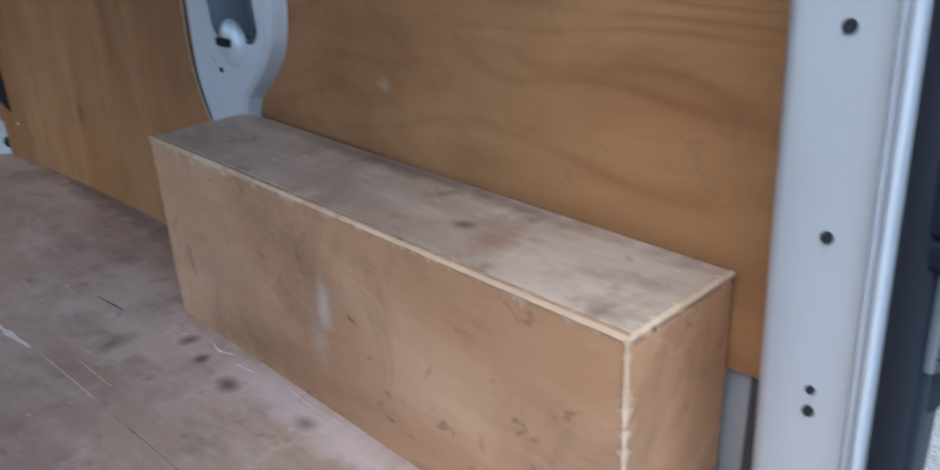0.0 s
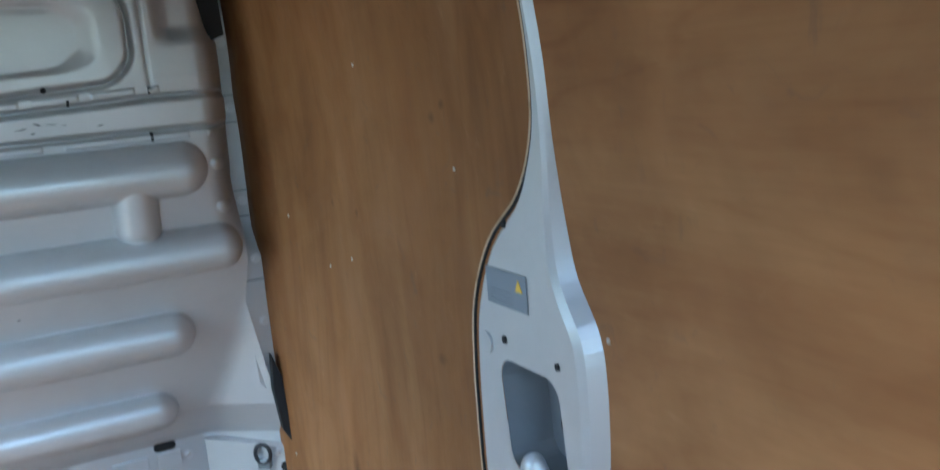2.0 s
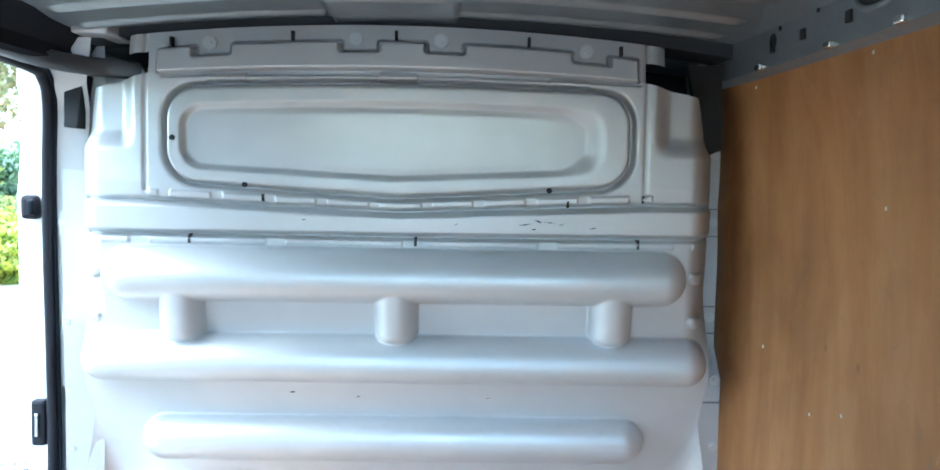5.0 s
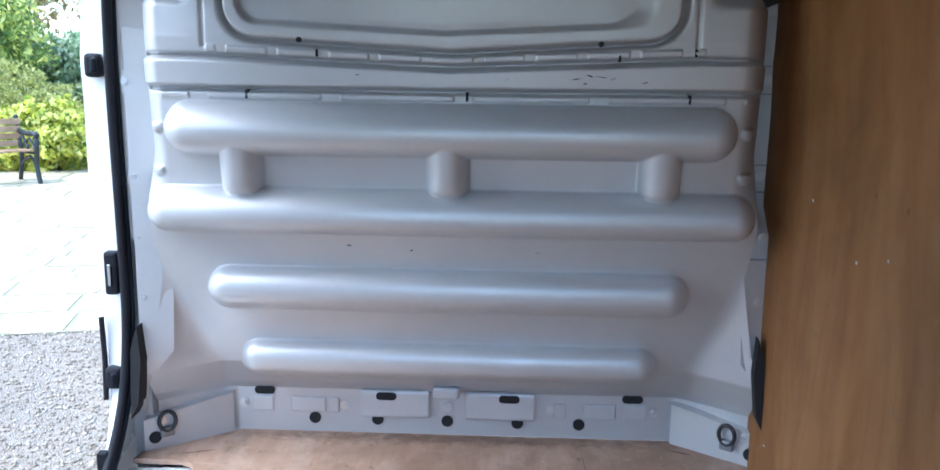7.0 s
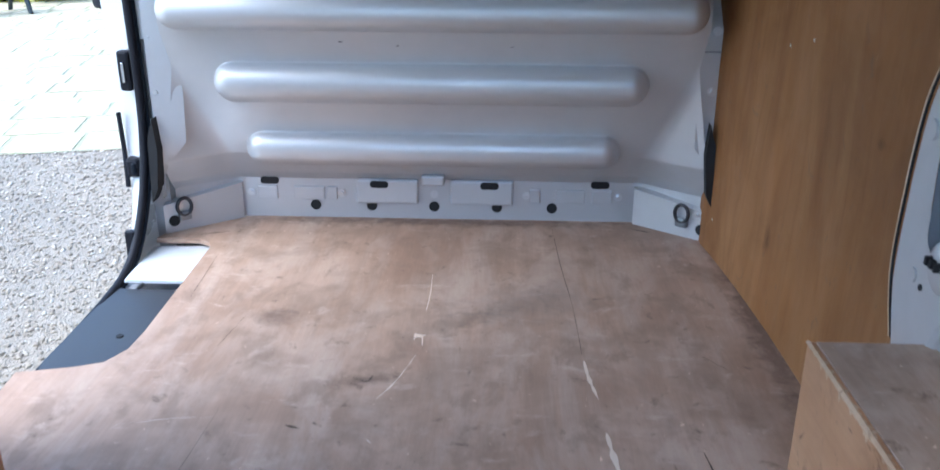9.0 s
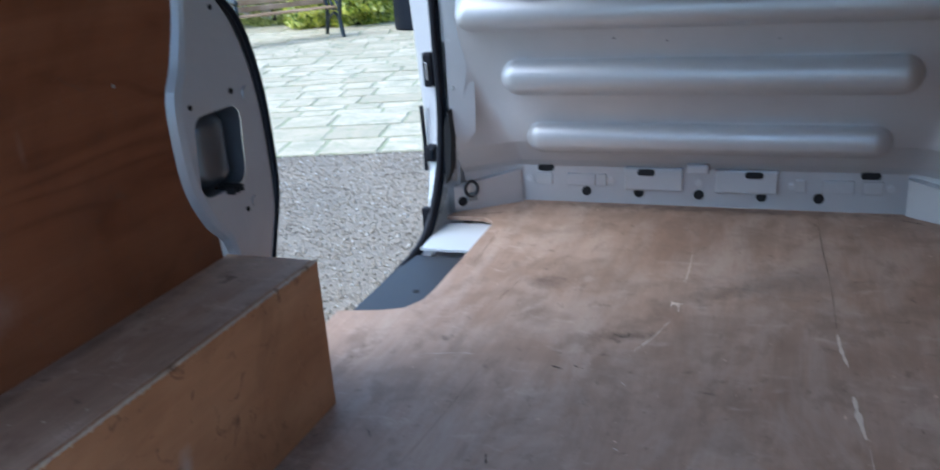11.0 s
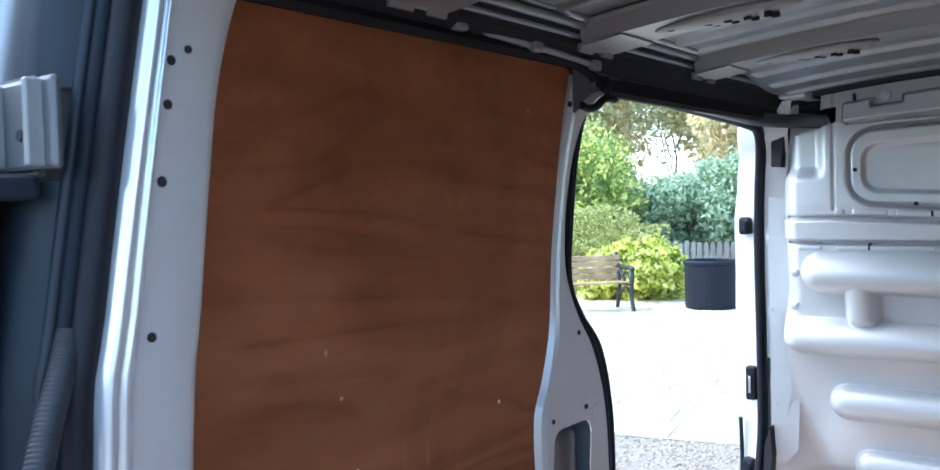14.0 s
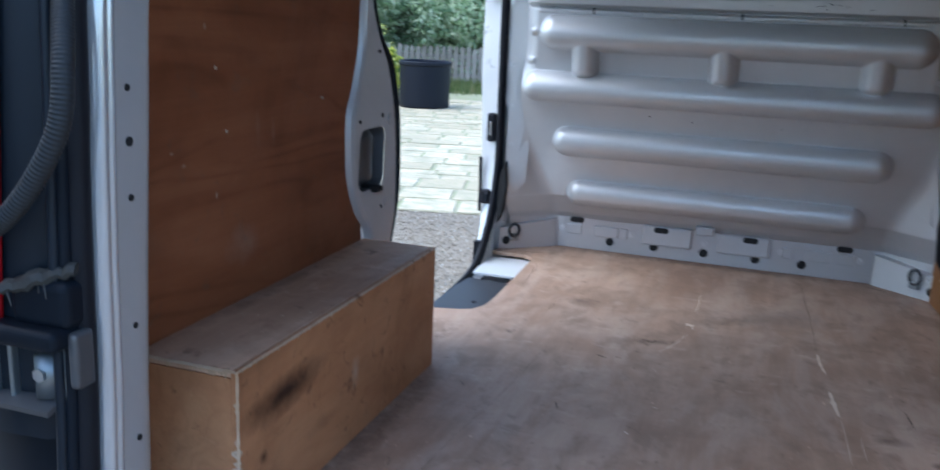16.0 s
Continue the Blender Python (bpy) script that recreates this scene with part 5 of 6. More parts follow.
def tail_lamp(side):
    lamp = thing("tail_lamp", "red van tail lamp with a clear reversing lens", "lamp", "tail lamps")

    def shell(name, x0, x1, z0, z1, bulge, material, parent, label="", nseg=14, ripple=0.0, flat=False):
        us, vs = np.linspace(0, 1, nseg), np.linspace(0, 1, 26)
        U, V = np.meshgrid(us, vs)
        Zs = z0 + (z1 - z0) * V
        lx = 1.0 * lean(Zs)
        Xs = side * (x0 + (x1 - x0) * U - lx - 0.055 * np.clip((Zs - 0.45) / 0.65, 0, 1) + 0.055)
        edge = np.minimum(np.minimum(U, 1 - U) / 0.12, np.minimum(V, 1 - V) / 0.03)
        if flat:
            edge, U = np.ones_like(U), np.full_like(U, 0.3)
        Ys = -0.122 - bulge * np.sqrt(np.clip(edge, 0, 1)) + 0.012 * np.clip((U - 0.5) * 2, 0, 1) ** 2 + ripple * np.sin(V * 60)
        return grid_mesh(name, Xs, Ys, Zs, material, parent, label)

    shell("red_lens", 0.735, 0.935, 0.455, 1.088, 0.022, RED_DEEP, lamp)
    shell("side_strip", 0.739, 0.782, 0.470, 1.060, 0.0235, RED, lamp, "plain red edge strip")
    # stepped reflectors behind the lens: thin bright bars between deep red troughs
    for k in range(9):
        z = 0.815 + 0.027 * k
        shell("reflector_bar", 0.792, 0.872 + 0.010 * (k % 3), z, z + 0.013 + 0.004 * (k % 2), 0.0226, RED if k % 3 else RED_DIM, lamp, flat=True)
    shell("reflector_column", 0.872, 0.925, 0.80, 1.045, 0.0224, RED_DIM, lamp, "dim red inner reflector", flat=True)
    shell("fog_reflector", 0.790, 0.822, 0.757, 0.835, 0.0230, RED_LIT, lamp, "bright red fog lamp", flat=True)
    shell("fog_reflector", 0.830, 0.905, 0.757, 0.790, 0.0226, RED, lamp, flat=True)
    shell("lower_reflector", 0.800, 0.925, 0.470, 0.560, 0.0226, RED, lamp, "plain red lower reflector", flat=True)
    # pale streaks stand in for reflections on the lens's outer side
    for k in range(4):
        shell("reflection_streak", 0.890 + 0.009 * k, 0.892 + 0.009 * k, 0.82, 0.98 - 0.02 * k, 0.0228, RED_RIM_STREAK, lamp, flat=True)
    clear = shell("reversing_lens", 0.760, 0.875, 0.585, 0.757, 0.026, CLEAR, lamp, "clear ribbed reversing lens", 40, 0.0008)
    bm = bmesh.new()
    bmesh.ops.create_uvsphere(bm, u_segments=12, v_segments=8, radius=0.016, matrix=pose(side * 0.835, -0.15, 0.69))
    part("bulb", bm, AMBER, clear, "amber bulb", True)
    bm = bm_tube([(side * (0.733 + 0.055 - float(lean(z)) - 0.055 * min(1, max(0, (z - 0.45) / 0.65))), -0.124, z) for z in np.linspace(0.455, 1.088, 20)], 0.004, 8)
    part("bezel", bm, RED_RIM_STREAK, lamp, "pale red moulded rim", smooth=True)


tail_lamp(-1)
tail_lamp(1)

# corrugated wiring boot from the post to the open door, and the door's check rod
boot = thing("wiring_boot", "corrugated grey rubber wiring boot to the rear door", "cable boot")
pts = smooth_line([(-0.690, -0.070, 0.955), (-0.682, -0.082, 0.92), (-0.664, -0.108, 0.870), (-0.646, -0.132, 0.815), (-0.648, -0.142, 0.745), (-0.682, -0.150, 0.678), (-0.724, -0.160, 0.625), (-0.765, -0.170, 0.600), (-0.800, -0.180, 0.613), (-0.822, -0.190, 0.665), (-0.828, -0.200, 0.739), (-0.826, -0.212, 0.797)], 50)
BOOT = mat("grey_rubber", (0.028, 0.030, 0.033), 0.55, 0.0, 0.3)
for end, nxt in ((pts[-1], pts[-2]),):
    part("collar", bm_tube([end, end.lerp(nxt, 7.0)], 0.017, 14), BOOT, boot, "moulded rubber end collar", True)
part("boot_tube", bm_tube(pts, 0.013, 14, radii=[0.0128 + (0.0, 0.0010, 0.0014, 0.0010)[i % 4] for i in range(len(pts))]), BOOT, boot, smooth=True)
check = thing("door_check", "steel door check rod with a dirty bracket", "door check")
part("rod", bm_tube([(-0.90, -0.20, 0.487), (-0.76, -0.140, 0.523)], 0.0045, 8), GALV, check, smooth=True)
GRIME = paint("grimy_steel", (0.05, 0.047, 0.042), 0.8, 0.1, 0.6)
frayed = random.Random(4)
line = [Vector((-0.775, -0.147, 0.519)).lerp(Vector((-0.672, -0.104, 0.553)), k / 14) + Vector((0, frayed.uniform(-0.002, 0.002), frayed.uniform(-0.003, 0.003))) for k in range(15)]
part("bracket", bm_tube(line, 0.008, 7, radii=[0.0045 + 0.0075 * smooth_end + frayed.uniform(-0.002, 0.002) for smooth_end in [min(1.0, k / 5) for k in range(15)]], squash=0.7), GRIME, check, "frayed dirty grey bracket")
for a, b in (((-0.752, -0.142, 0.520), (-0.742, -0.146, 0.503)), ((-0.708, -0.125, 0.536), (-0.698, -0.132, 0.515)), ((-0.716, -0.124, 0.532), (-0.712, -0.130, 0.520))):
    part("loose_strand", bm_tube([a, b], 0.002, 5, radii=[0.0022, 0.0008]), GRIME, check)

# the rear door that stands open beyond the lamp
door = thing("door_1", "silver painted rear van door standing open", "van door", kind="structure")
m = pose(-0.793, -0.225, 0, 0, 0, -14)


def door_piece(name, bm, material, label=""):
    """The door leans in towards the roof as the van's side does."""
    bmesh.ops.transform(bm, matrix=m, verts=bm.verts)
    for v in bm.verts:
        v.co.x += 0.133 * (v.co.z - 0.65)
    part(name, bm, material, door, label)


door_piece("door_shell", bm_box(-0.05, 0.0, -0.66, 0.0, -0.25, 1.36, 0.012, segs=3), SILVER)
door_piece("inner_panel", bm_box(-0.002, 0.006, -0.60, -0.10, 0.05, 1.2, 0.005), SILVER)
door_piece("edge_seal", bm_box(-0.018, -0.010, -0.004, 0.006, -0.2, 1.34, 0.003), RUBBER, "thin black rubber edge seal")

# ---------------------------------------------------------------- sliding-door opening
SEAL = [(1.19, 1.318), (1.112, 1.282), (1.088, 1.18), (1.085, 1.03), (1.086, 0.91), (1.13, 0.83), (1.205, 0.75), (1.245, 0.63), (1.256, 0.50), (1.25, 0.39), (1.206, 0.27), (1.17, 0.12), (1.20, 0.0), (1.30, -0.055), (1.60, -0.065), (1.90, -0.055), (2.06, -0.03), (2.15, 0.04), (2.215, 0.18), (2.245, 0.36), (2.245, 0.62), (2.236, 0.90), (2.215, 1.08), (2.185, 1.21), (2.14, 1.268), (2.05, 1.287), (1.6, 1.306)]


def side_x(y, z):
    return -(0.815 - float(lean(z)) + 0.02 * max(0, 0.25 - z) / 0.25)


seal = thing("rubber_seal", "black rubber seal round the sliding door opening", "seal", "door seals")
pts = smooth_line([(side_x(y, z), y, z) for y, z in SEAL], 8, True)
part("seal_bulb", bm_tube(pts, 0.012, 10, True), RUBBER, seal, smooth=True)
pts = smooth_line([(side_x(y, z) + 0.012, 1.68 + (y - 1.68) * 1.016, 0.62 + (z - 0.62) * 1.012) for y, z in SEAL], 8, True)
part("seal_lip", bm_tube(pts, 0.006, 8, True), PLASTIC, seal, smooth=True)

jamb = thing("door_jamb", "outer silver painted jamb in front of the sliding door", "door jamb")
zz = np.linspace(-0.20, 1.36, 50)
fy = [float(np.interp(z, [-0.2, -0.03, 0.04, 0.18, 0.36, 0.62, 0.9, 1.08, 1.21, 1.27, 1.36], [2.10, 2.10, 2.165, 2.225, 2.255, 2.255, 2.246, 2.225, 2.195, 2.15, 2.14])) for z in zz]
out = [float(np.interp(z, [-0.2, 0.1, 0.35, 0.7, 1.0, 1.36], [0.865, 0.872, 0.895, 0.912, 0.905, 0.845])) for z in zz]
inn = [abs(side_x(2.2, z)) - 0.004 for z in zz]
Xg = np.array([[-i, -(i + 0.012), -(o - 0.012), -o, -(o + 0.006), -(o + 0.004)] for i, o in zip(inn, out)])
Yg = np.array([[f + 0.005, f + 0.015, f + 0.035, f + 0.045, f + 0.07, f + 0.50] for f in fy])
grid_mesh("jamb_panel", Xg, Yg, np.repeat(zz[:, None], 6, 1), WHITE_METAL, jamb)
hi = [k for k, z in enumerate(zz) if z > 0.55]
Xg = np.array([[-(inn[k] - 0.004), -(inn[k] - 0.075)] for k in hi])
Yg = np.array([[fy[k] + 0.005, fy[k] + 0.025] for k in hi])
grid_mesh("inner_return", Xg, Yg, np.repeat(zz[hi][:, None], 2, 1), SILVER, jamb)
lock = part("lock_housing", bm_box(-0.866, -0.832, 2.245, 2.275, 0.425, 0.535, 0.008), RUBBER, jamb, "black plastic lock housing")
part("striker", bm_box(-0.853, -0.845, 2.238, 2.248, 0.45, 0.505, 0.002), CHROME, lock)
for z in (0.985, 0.21):
    b = part("stop_buffer", bm_box(-0.878, -0.838, 2.235, 2.275, z - 0.028, z + 0.028, 0.010), RUBBER, jamb, "black rubber door buffer")
    part("striker", bm_box(-0.858, -0.842, 2.222, 2.24, z - 0.018, z + 0.018, 0.006), PLASTIC, b)
part("edge_rubber", bm_tube([(-0.893, 2.275, 0.36), (-0.888, 2.27, 0.25), (-0.882, 2.25, 0.15)], 0.007, 8), RUBBER, jamb)
part("lower_guide", bm_box(-0.865, -0.838, 2.14, 2.165, -0.03, 0.055, 0.004), RUBBER, jamb, "black lower door guide")

# side sill: bright plate, black step and the steel below
sill = thing("sill_plate", "bright bare metal plate in the sliding door step", "sill plate")
part("plate", bm_prism([(-0.635, 1.99), (-0.812, 1.99), (-0.822, 2.228), (-0.63, 2.24)], "z", -0.030, -0.022), mat("bright_primer", (0.72, 0.74, 0.75), 0.45, 0.2), sill)
step = thing("side_step", "black textured plastic step at the sliding door", "step")
part("tread", bm_prism([(-0.61, 1.46), (-0.70, 1.46), (-0.815, 1.475), (-0.838, 1.60), (-0.838, 1.985), (-0.60, 1.985)], "z", -0.06, -0.045), STEP, step)
part("fixing", bm_disc(pose(-0.715, 1.72, -0.0445), 0.009, 0.003, 12), BLACK, step)
bm = bm_prism([(-0.860, -0.40), (-0.842, -0.055), (-0.80, -0.062), (-0.80, -0.40)], "y", 1.10, 2.30)
tagged(part("sill", bm, WHITE_METAL), "painted outer sill under the sliding door", "sill", kind="structure")

# track above the door and the dark rail space behind it
track = thing("door_track", "steel sliding door track under the roof edge, its channel darkened for shade", "door track")
bm = bmesh.new()
rows = []
for y in np.linspace(0.14, 2.25, 40):
    w = 0.03 * max(0, (y - 1.5) / 0.8) ** 2
    r = 0.045 * min(1, max(0, (1.15 - y) / 0.12))
    rows.append([bm.verts.new(p) for p in ((-0.775 + w, y, 1.30 + r), (-0.745 + w, y, 1.296 + r), (-0.738 + w, y, 1.306 + r), (-0.742 + w, y, 1.335 + 0.6 * r), (-0.715 + w, y, 1.378), (-0.692 + w, y, 1.408))])
for a, b in zip(rows, rows[1:]):
    for j in range(5):
        bm.faces.new((a[j], a[j + 1], b[j + 1], b[j]))
# near-black colour carries the shade of the rail space
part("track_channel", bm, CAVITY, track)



def lip_z(y):
    return 1.379 - 0.026 * max(0.0, (y - 0.3) / 0.79) ** 1.6


part("track_lip", bm_tube([(-0.738, y, lip_z(y)) for y in np.linspace(0.14, 1.09, 40)], 0.008, 10, squash=0.6), BOW, track, "grey rolled lip above the lining", True)
for y in (0.637, 0.865, 1.085):
    part("clip", bm_box(-0.752, -0.726, y - 0.016, y + 0.016, lip_z(y) - 0.012, lip_z(y) + 0.010, 0.005), BOW, track)
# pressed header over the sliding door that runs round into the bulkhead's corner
# its dark grey stands in for the shade under the roof edge
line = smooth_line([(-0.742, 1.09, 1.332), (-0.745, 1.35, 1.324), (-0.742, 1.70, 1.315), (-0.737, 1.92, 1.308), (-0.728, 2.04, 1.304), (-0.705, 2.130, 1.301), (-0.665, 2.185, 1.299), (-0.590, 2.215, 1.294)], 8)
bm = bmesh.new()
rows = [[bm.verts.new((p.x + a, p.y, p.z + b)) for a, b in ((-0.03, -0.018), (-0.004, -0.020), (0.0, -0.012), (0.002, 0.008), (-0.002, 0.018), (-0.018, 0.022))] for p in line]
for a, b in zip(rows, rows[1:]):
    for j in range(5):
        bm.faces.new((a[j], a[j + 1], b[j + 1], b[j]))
part("door_header", bm, DARKENED_PAINT, track, "pressed header over the sliding door, darkened for shade", True)
for y in np.arange(1.25, 2.1, 0.17):
    part("slot", bm_box(-0.744, -0.735, y, y + 0.06, 1.336, 1.340), BLACK, track)
part("corner_plate", bm_prism([(-0.735, 1.05), (-0.60, 1.05), (-0.60, 1.305), (-0.728, 1.305)], "y", 2.262, 2.270), SILVER, track, "silver painted corner behind the bulkhead")
part("slot", bm_prism([(-0.750, 1.166), (-0.722, 1.164), (-0.706, 1.282), (-0.748, 1.284)], "y", 2.182, 2.235), BLACK, track)
edge_rail = thing("roof_rail", "grey steel roof side rail above the sliding door", "roof rail")
for x, z, r in ((-0.706, 1.392, 0.006), (-0.690, 1.409, 0.009), (-0.672, 1.420, 0.005)):
    part("rail_fold", bm_tube([(x + 0.03 * max(0, (y - 1.5) / 0.8) ** 2, y, z - 0.02 * max(0, (y - 1.9) / 0.35)) for y in np.linspace(0.06, 2.20, 30)], r, 8, squash=0.6), GALV, edge_rail, smooth=True)
part("roller_arm", bm_tube(smooth_line([(-0.742, 1.040, 1.268), (-0.741, 1.066, 1.263), (-0.740, 1.098, 1.270), (-0.739, 1.125, 1.286), (-0.738, 1.150, 1.290), (-0.738, 1.172, 1.289)], 5), 0.0085, 8), RUBBER, track, "black roller arm of the sliding door", True)
part("roller_pin", bm_tube([(-0.740, 1.143, 1.285), (-0.740, 1.143, 1.335)], 0.0075, 8), RUBBER, track, smooth=True)
# added dark plate that stands in for the shade at the pillar's top
part("shade_plate", bm_prism([(1.02, 1.252), (1.040, 1.262), (1.052, 1.278), (1.09, 1.296), (1.15, 1.311), (1.24, 1.318), (1.24, 1.36), (1.02, 1.36)], "x", -0.751, -0.746), DARKENED_PAINT, track, "added dark plate standing in for shade above the pillar")
bm = bm_box(-0.70, -0.62, 2.10, 2.26, 1.36, 1.39, 0.008)
part("end_bracket", bm, SILVER, track)


# ---------------------------------------------------------------- outside: ground, paving, garden
GZ = -0.56
GRAVEL = mat("grey_gravel", (0.30, 0.29, 0.28), 0.9)
peb = nd(GRAVEL, "ShaderNodeTexVoronoi", Scale=110.0)
GRAVEL.node_tree.links.new(coords(GRAVEL), peb.inputs["Vector"])
gcol = ramp(GRAVEL, peb.outputs["Color"], [(0.1, (0.26, 0.21, 0.155)), (0.45, (0.34, 0.28, 0.21)), (0.9, (0.43, 0.36, 0.275))])
put(GRAVEL, "Base Color", mix(GRAVEL, ramp(GRAVEL, noise_tex(GRAVEL, coords(GRAVEL), 1.4), [(0.4, grey(0)), (0.75, grey(0.4))]), gcol, (0.20, 0.19, 0.165)))
bump(GRAVEL, peb.outputs["Distance"], 0.9, 0.012)
bm = bmesh.new()
bmesh.ops.create_grid(bm, x_segments=40, y_segments=40, size=400)
for v in bm.verts:
    v.co.z = GZ
ground = tagged(part("ground", bm, GRAVEL), "pale grey gravel yard reaching into the garden", "ground", kind="structure")

STONE = mat("loose_gravel_stone", (0.4, 0.39, 0.37), 0.85)
rnd_i = nd(STONE, "ShaderNodeNewGeometry")
put(STONE, "Base Color", ramp(STONE, rnd_i.outputs["Random Per Island"], [(0.0, (0.22, 0.175, 0.13)), (0.4, (0.315, 0.26, 0.195)), (0.85, (0.42, 0.355, 0.275)), (1.0, (0.66, 0.60, 0.52))]))


def raw_mesh(name, co, faces, material, kind="", label="", category="", parent=None):
    k = faces.shape[1]
    me = bpy.data.meshes.new(name)
    me.vertices.add(len(co))
    me.vertices.foreach_set("co", np.asarray(co, np.float32).ravel())
    me.loops.add(faces.size)
    me.loops.foreach_set("vertex_index", faces.ravel().astype(np.int32))
    me.polygons.add(len(faces))
    me.polygons.foreach_set("loop_start", np.arange(0, faces.size, k, dtype=np.int32))
    me.update(calc_edges=True)
    me.materials.append(material)
    ob = new(name, me)
    if parent:
        ob.parent = parent
    return tagged(ob, label, category, kind=kind)


# line between gravel and paving, and the paving's own axes
P0 = Vector((-2.60, 4.99))
U = Vector((1.0, 0.255)).normalized()
V = Vector((-U.y, U.x))
rng = np.random.default_rng(4)
n = 24000
sx, sy = rng.uniform(-5.2, -0.9, n), rng.uniform(0.6, 5.6, n)
keep = ((sx - P0.x) * V.x + (sy - P0.y) * V.y) < 0.02
sx, sy = sx[keep], sy[keep]
n = len(sx)
octa = np.array([(1, 0, 0), (0, 1, 0), (-1, 0, 0), (0, -1, 0), (0, 0, 0.75), (0, 0, -0.75)])
size = rng.uniform(0.005, 0.012, (n, 1, 1)) * rng.uniform(0.7, 1.3, (n, 1, 3))
ang = rng.uniform(0, 6.28, n)
c, s = np.cos(ang)[:, None], np.sin(ang)[:, None]
o = octa[None] * size * rng.uniform(0.7, 1.25, (n, 6, 1))
co = np.stack([o[..., 0] * c - o[..., 1] * s + sx[:, None], o[..., 0] * s + o[..., 1] * c + sy[:, None], o[..., 2] + GZ + 0.003], -1).reshape(-1, 3)
f = np.array([(0, 1, 4), (1, 2, 4), (2, 3, 4), (3, 0, 4), (1, 0, 5), (2, 1, 5), (3, 2, 5), (0, 3, 5)])
raw_mesh("gravel", co, (f[None] + 6 * np.arange(n)[:, None, None]).reshape(-1, 3), STONE, "stuff", "loose grey and buff gravel stones", "gravel")

# paving: slabs on a mossy bed
MOSS = mat("mossy_joints", (0.16, 0.17, 0.08), 0.95)
put(MOSS, "Base Color", ramp(MOSS, noise_tex(MOSS, coords(MOSS), 9.0, 6.0, 0.7), [(0.40, (0.38, 0.35, 0.26)), (0.58, (0.30, 0.33, 0.17)), (0.8, (0.33, 0.38, 0.17))]))
SLAB = mat("pale_stone_slab", (0.5, 0.48, 0.45), 0.8)
oi = nd(SLAB, "ShaderNodeObjectInfo")
world_vec = nd(SLAB, "ShaderNodeNewGeometry").outputs["Position"]
scol = ramp(SLAB, oi.outputs["Random"], [(0.0, (0.50, 0.41, 0.275)), (0.5, (0.60, 0.50, 0.345)), (1.0, (0.68, 0.585, 0.425))])
sn = noise_tex(SLAB, world_vec, 4.0, 8.0, 0.7, 0.4)
put(SLAB, "Base Color", mix(SLAB, ramp(SLAB, noise_tex(SLAB, world_vec, 11.0, 8.0, 0.75, 0.6), [(0.52, grey(0)), (0.70, grey(0.75))]), mix(SLAB, ramp(SLAB, sn, [(0.40, grey(0)), (0.62, grey(0.85))]), scol, (0.40, 0.36, 0.245)), (0.27, 0.31, 0.15)))
bump(SLAB, noise_tex(SLAB, coords(SLAB), 40.0, 6.0, 0.7), 0.4, 0.004)
bm = bmesh.new()
corners = [P0 + U * a + V * b for a, b in ((-14, 0), (8, 0), (8, 11.0), (-14, 11.0))]
bm.faces.new([bm.verts.new((q.x, q.y, GZ + 0.006)) for q in corners])
paving = tagged(part("pavement", bm, MOSS), "pale square stone paving with mossy joints", "paving", kind="structure")
slab_mesh = []
for k in range(5):
    b = bm_box(-0.5, 0.5, -0.5, 0.5, -0.03, 0.010 + 0.0015 * k, 0.02, segs=1)
    rr = random.Random(k)
    for v in b.verts:
        v.co += Vector((rr.uniform(-0.015, 0.015), rr.uniform(-0.02, 0.02), rr.uniform(-0.002, 0.002)))
    me = bpy.data.meshes.new("slab")
    bmesh.ops.recalc_face_normals(b, faces=b.faces)
    b.to_mesh(me)
    b.free()
    me.materials.append(SLAB)
    slab_mesh.append(me)

# garden bench: cast ends, wooden slats
WOODSLAT = wood("weathered_teak_slat", (0.28, 0.175, 0.10), (0.38, 0.25, 0.15), (0.48, 0.335, 0.22), "x", dirty=0.2, rough=0.75)
IRON = mat("dark_green_iron", (0.012, 0.018, 0.019), 0.45)


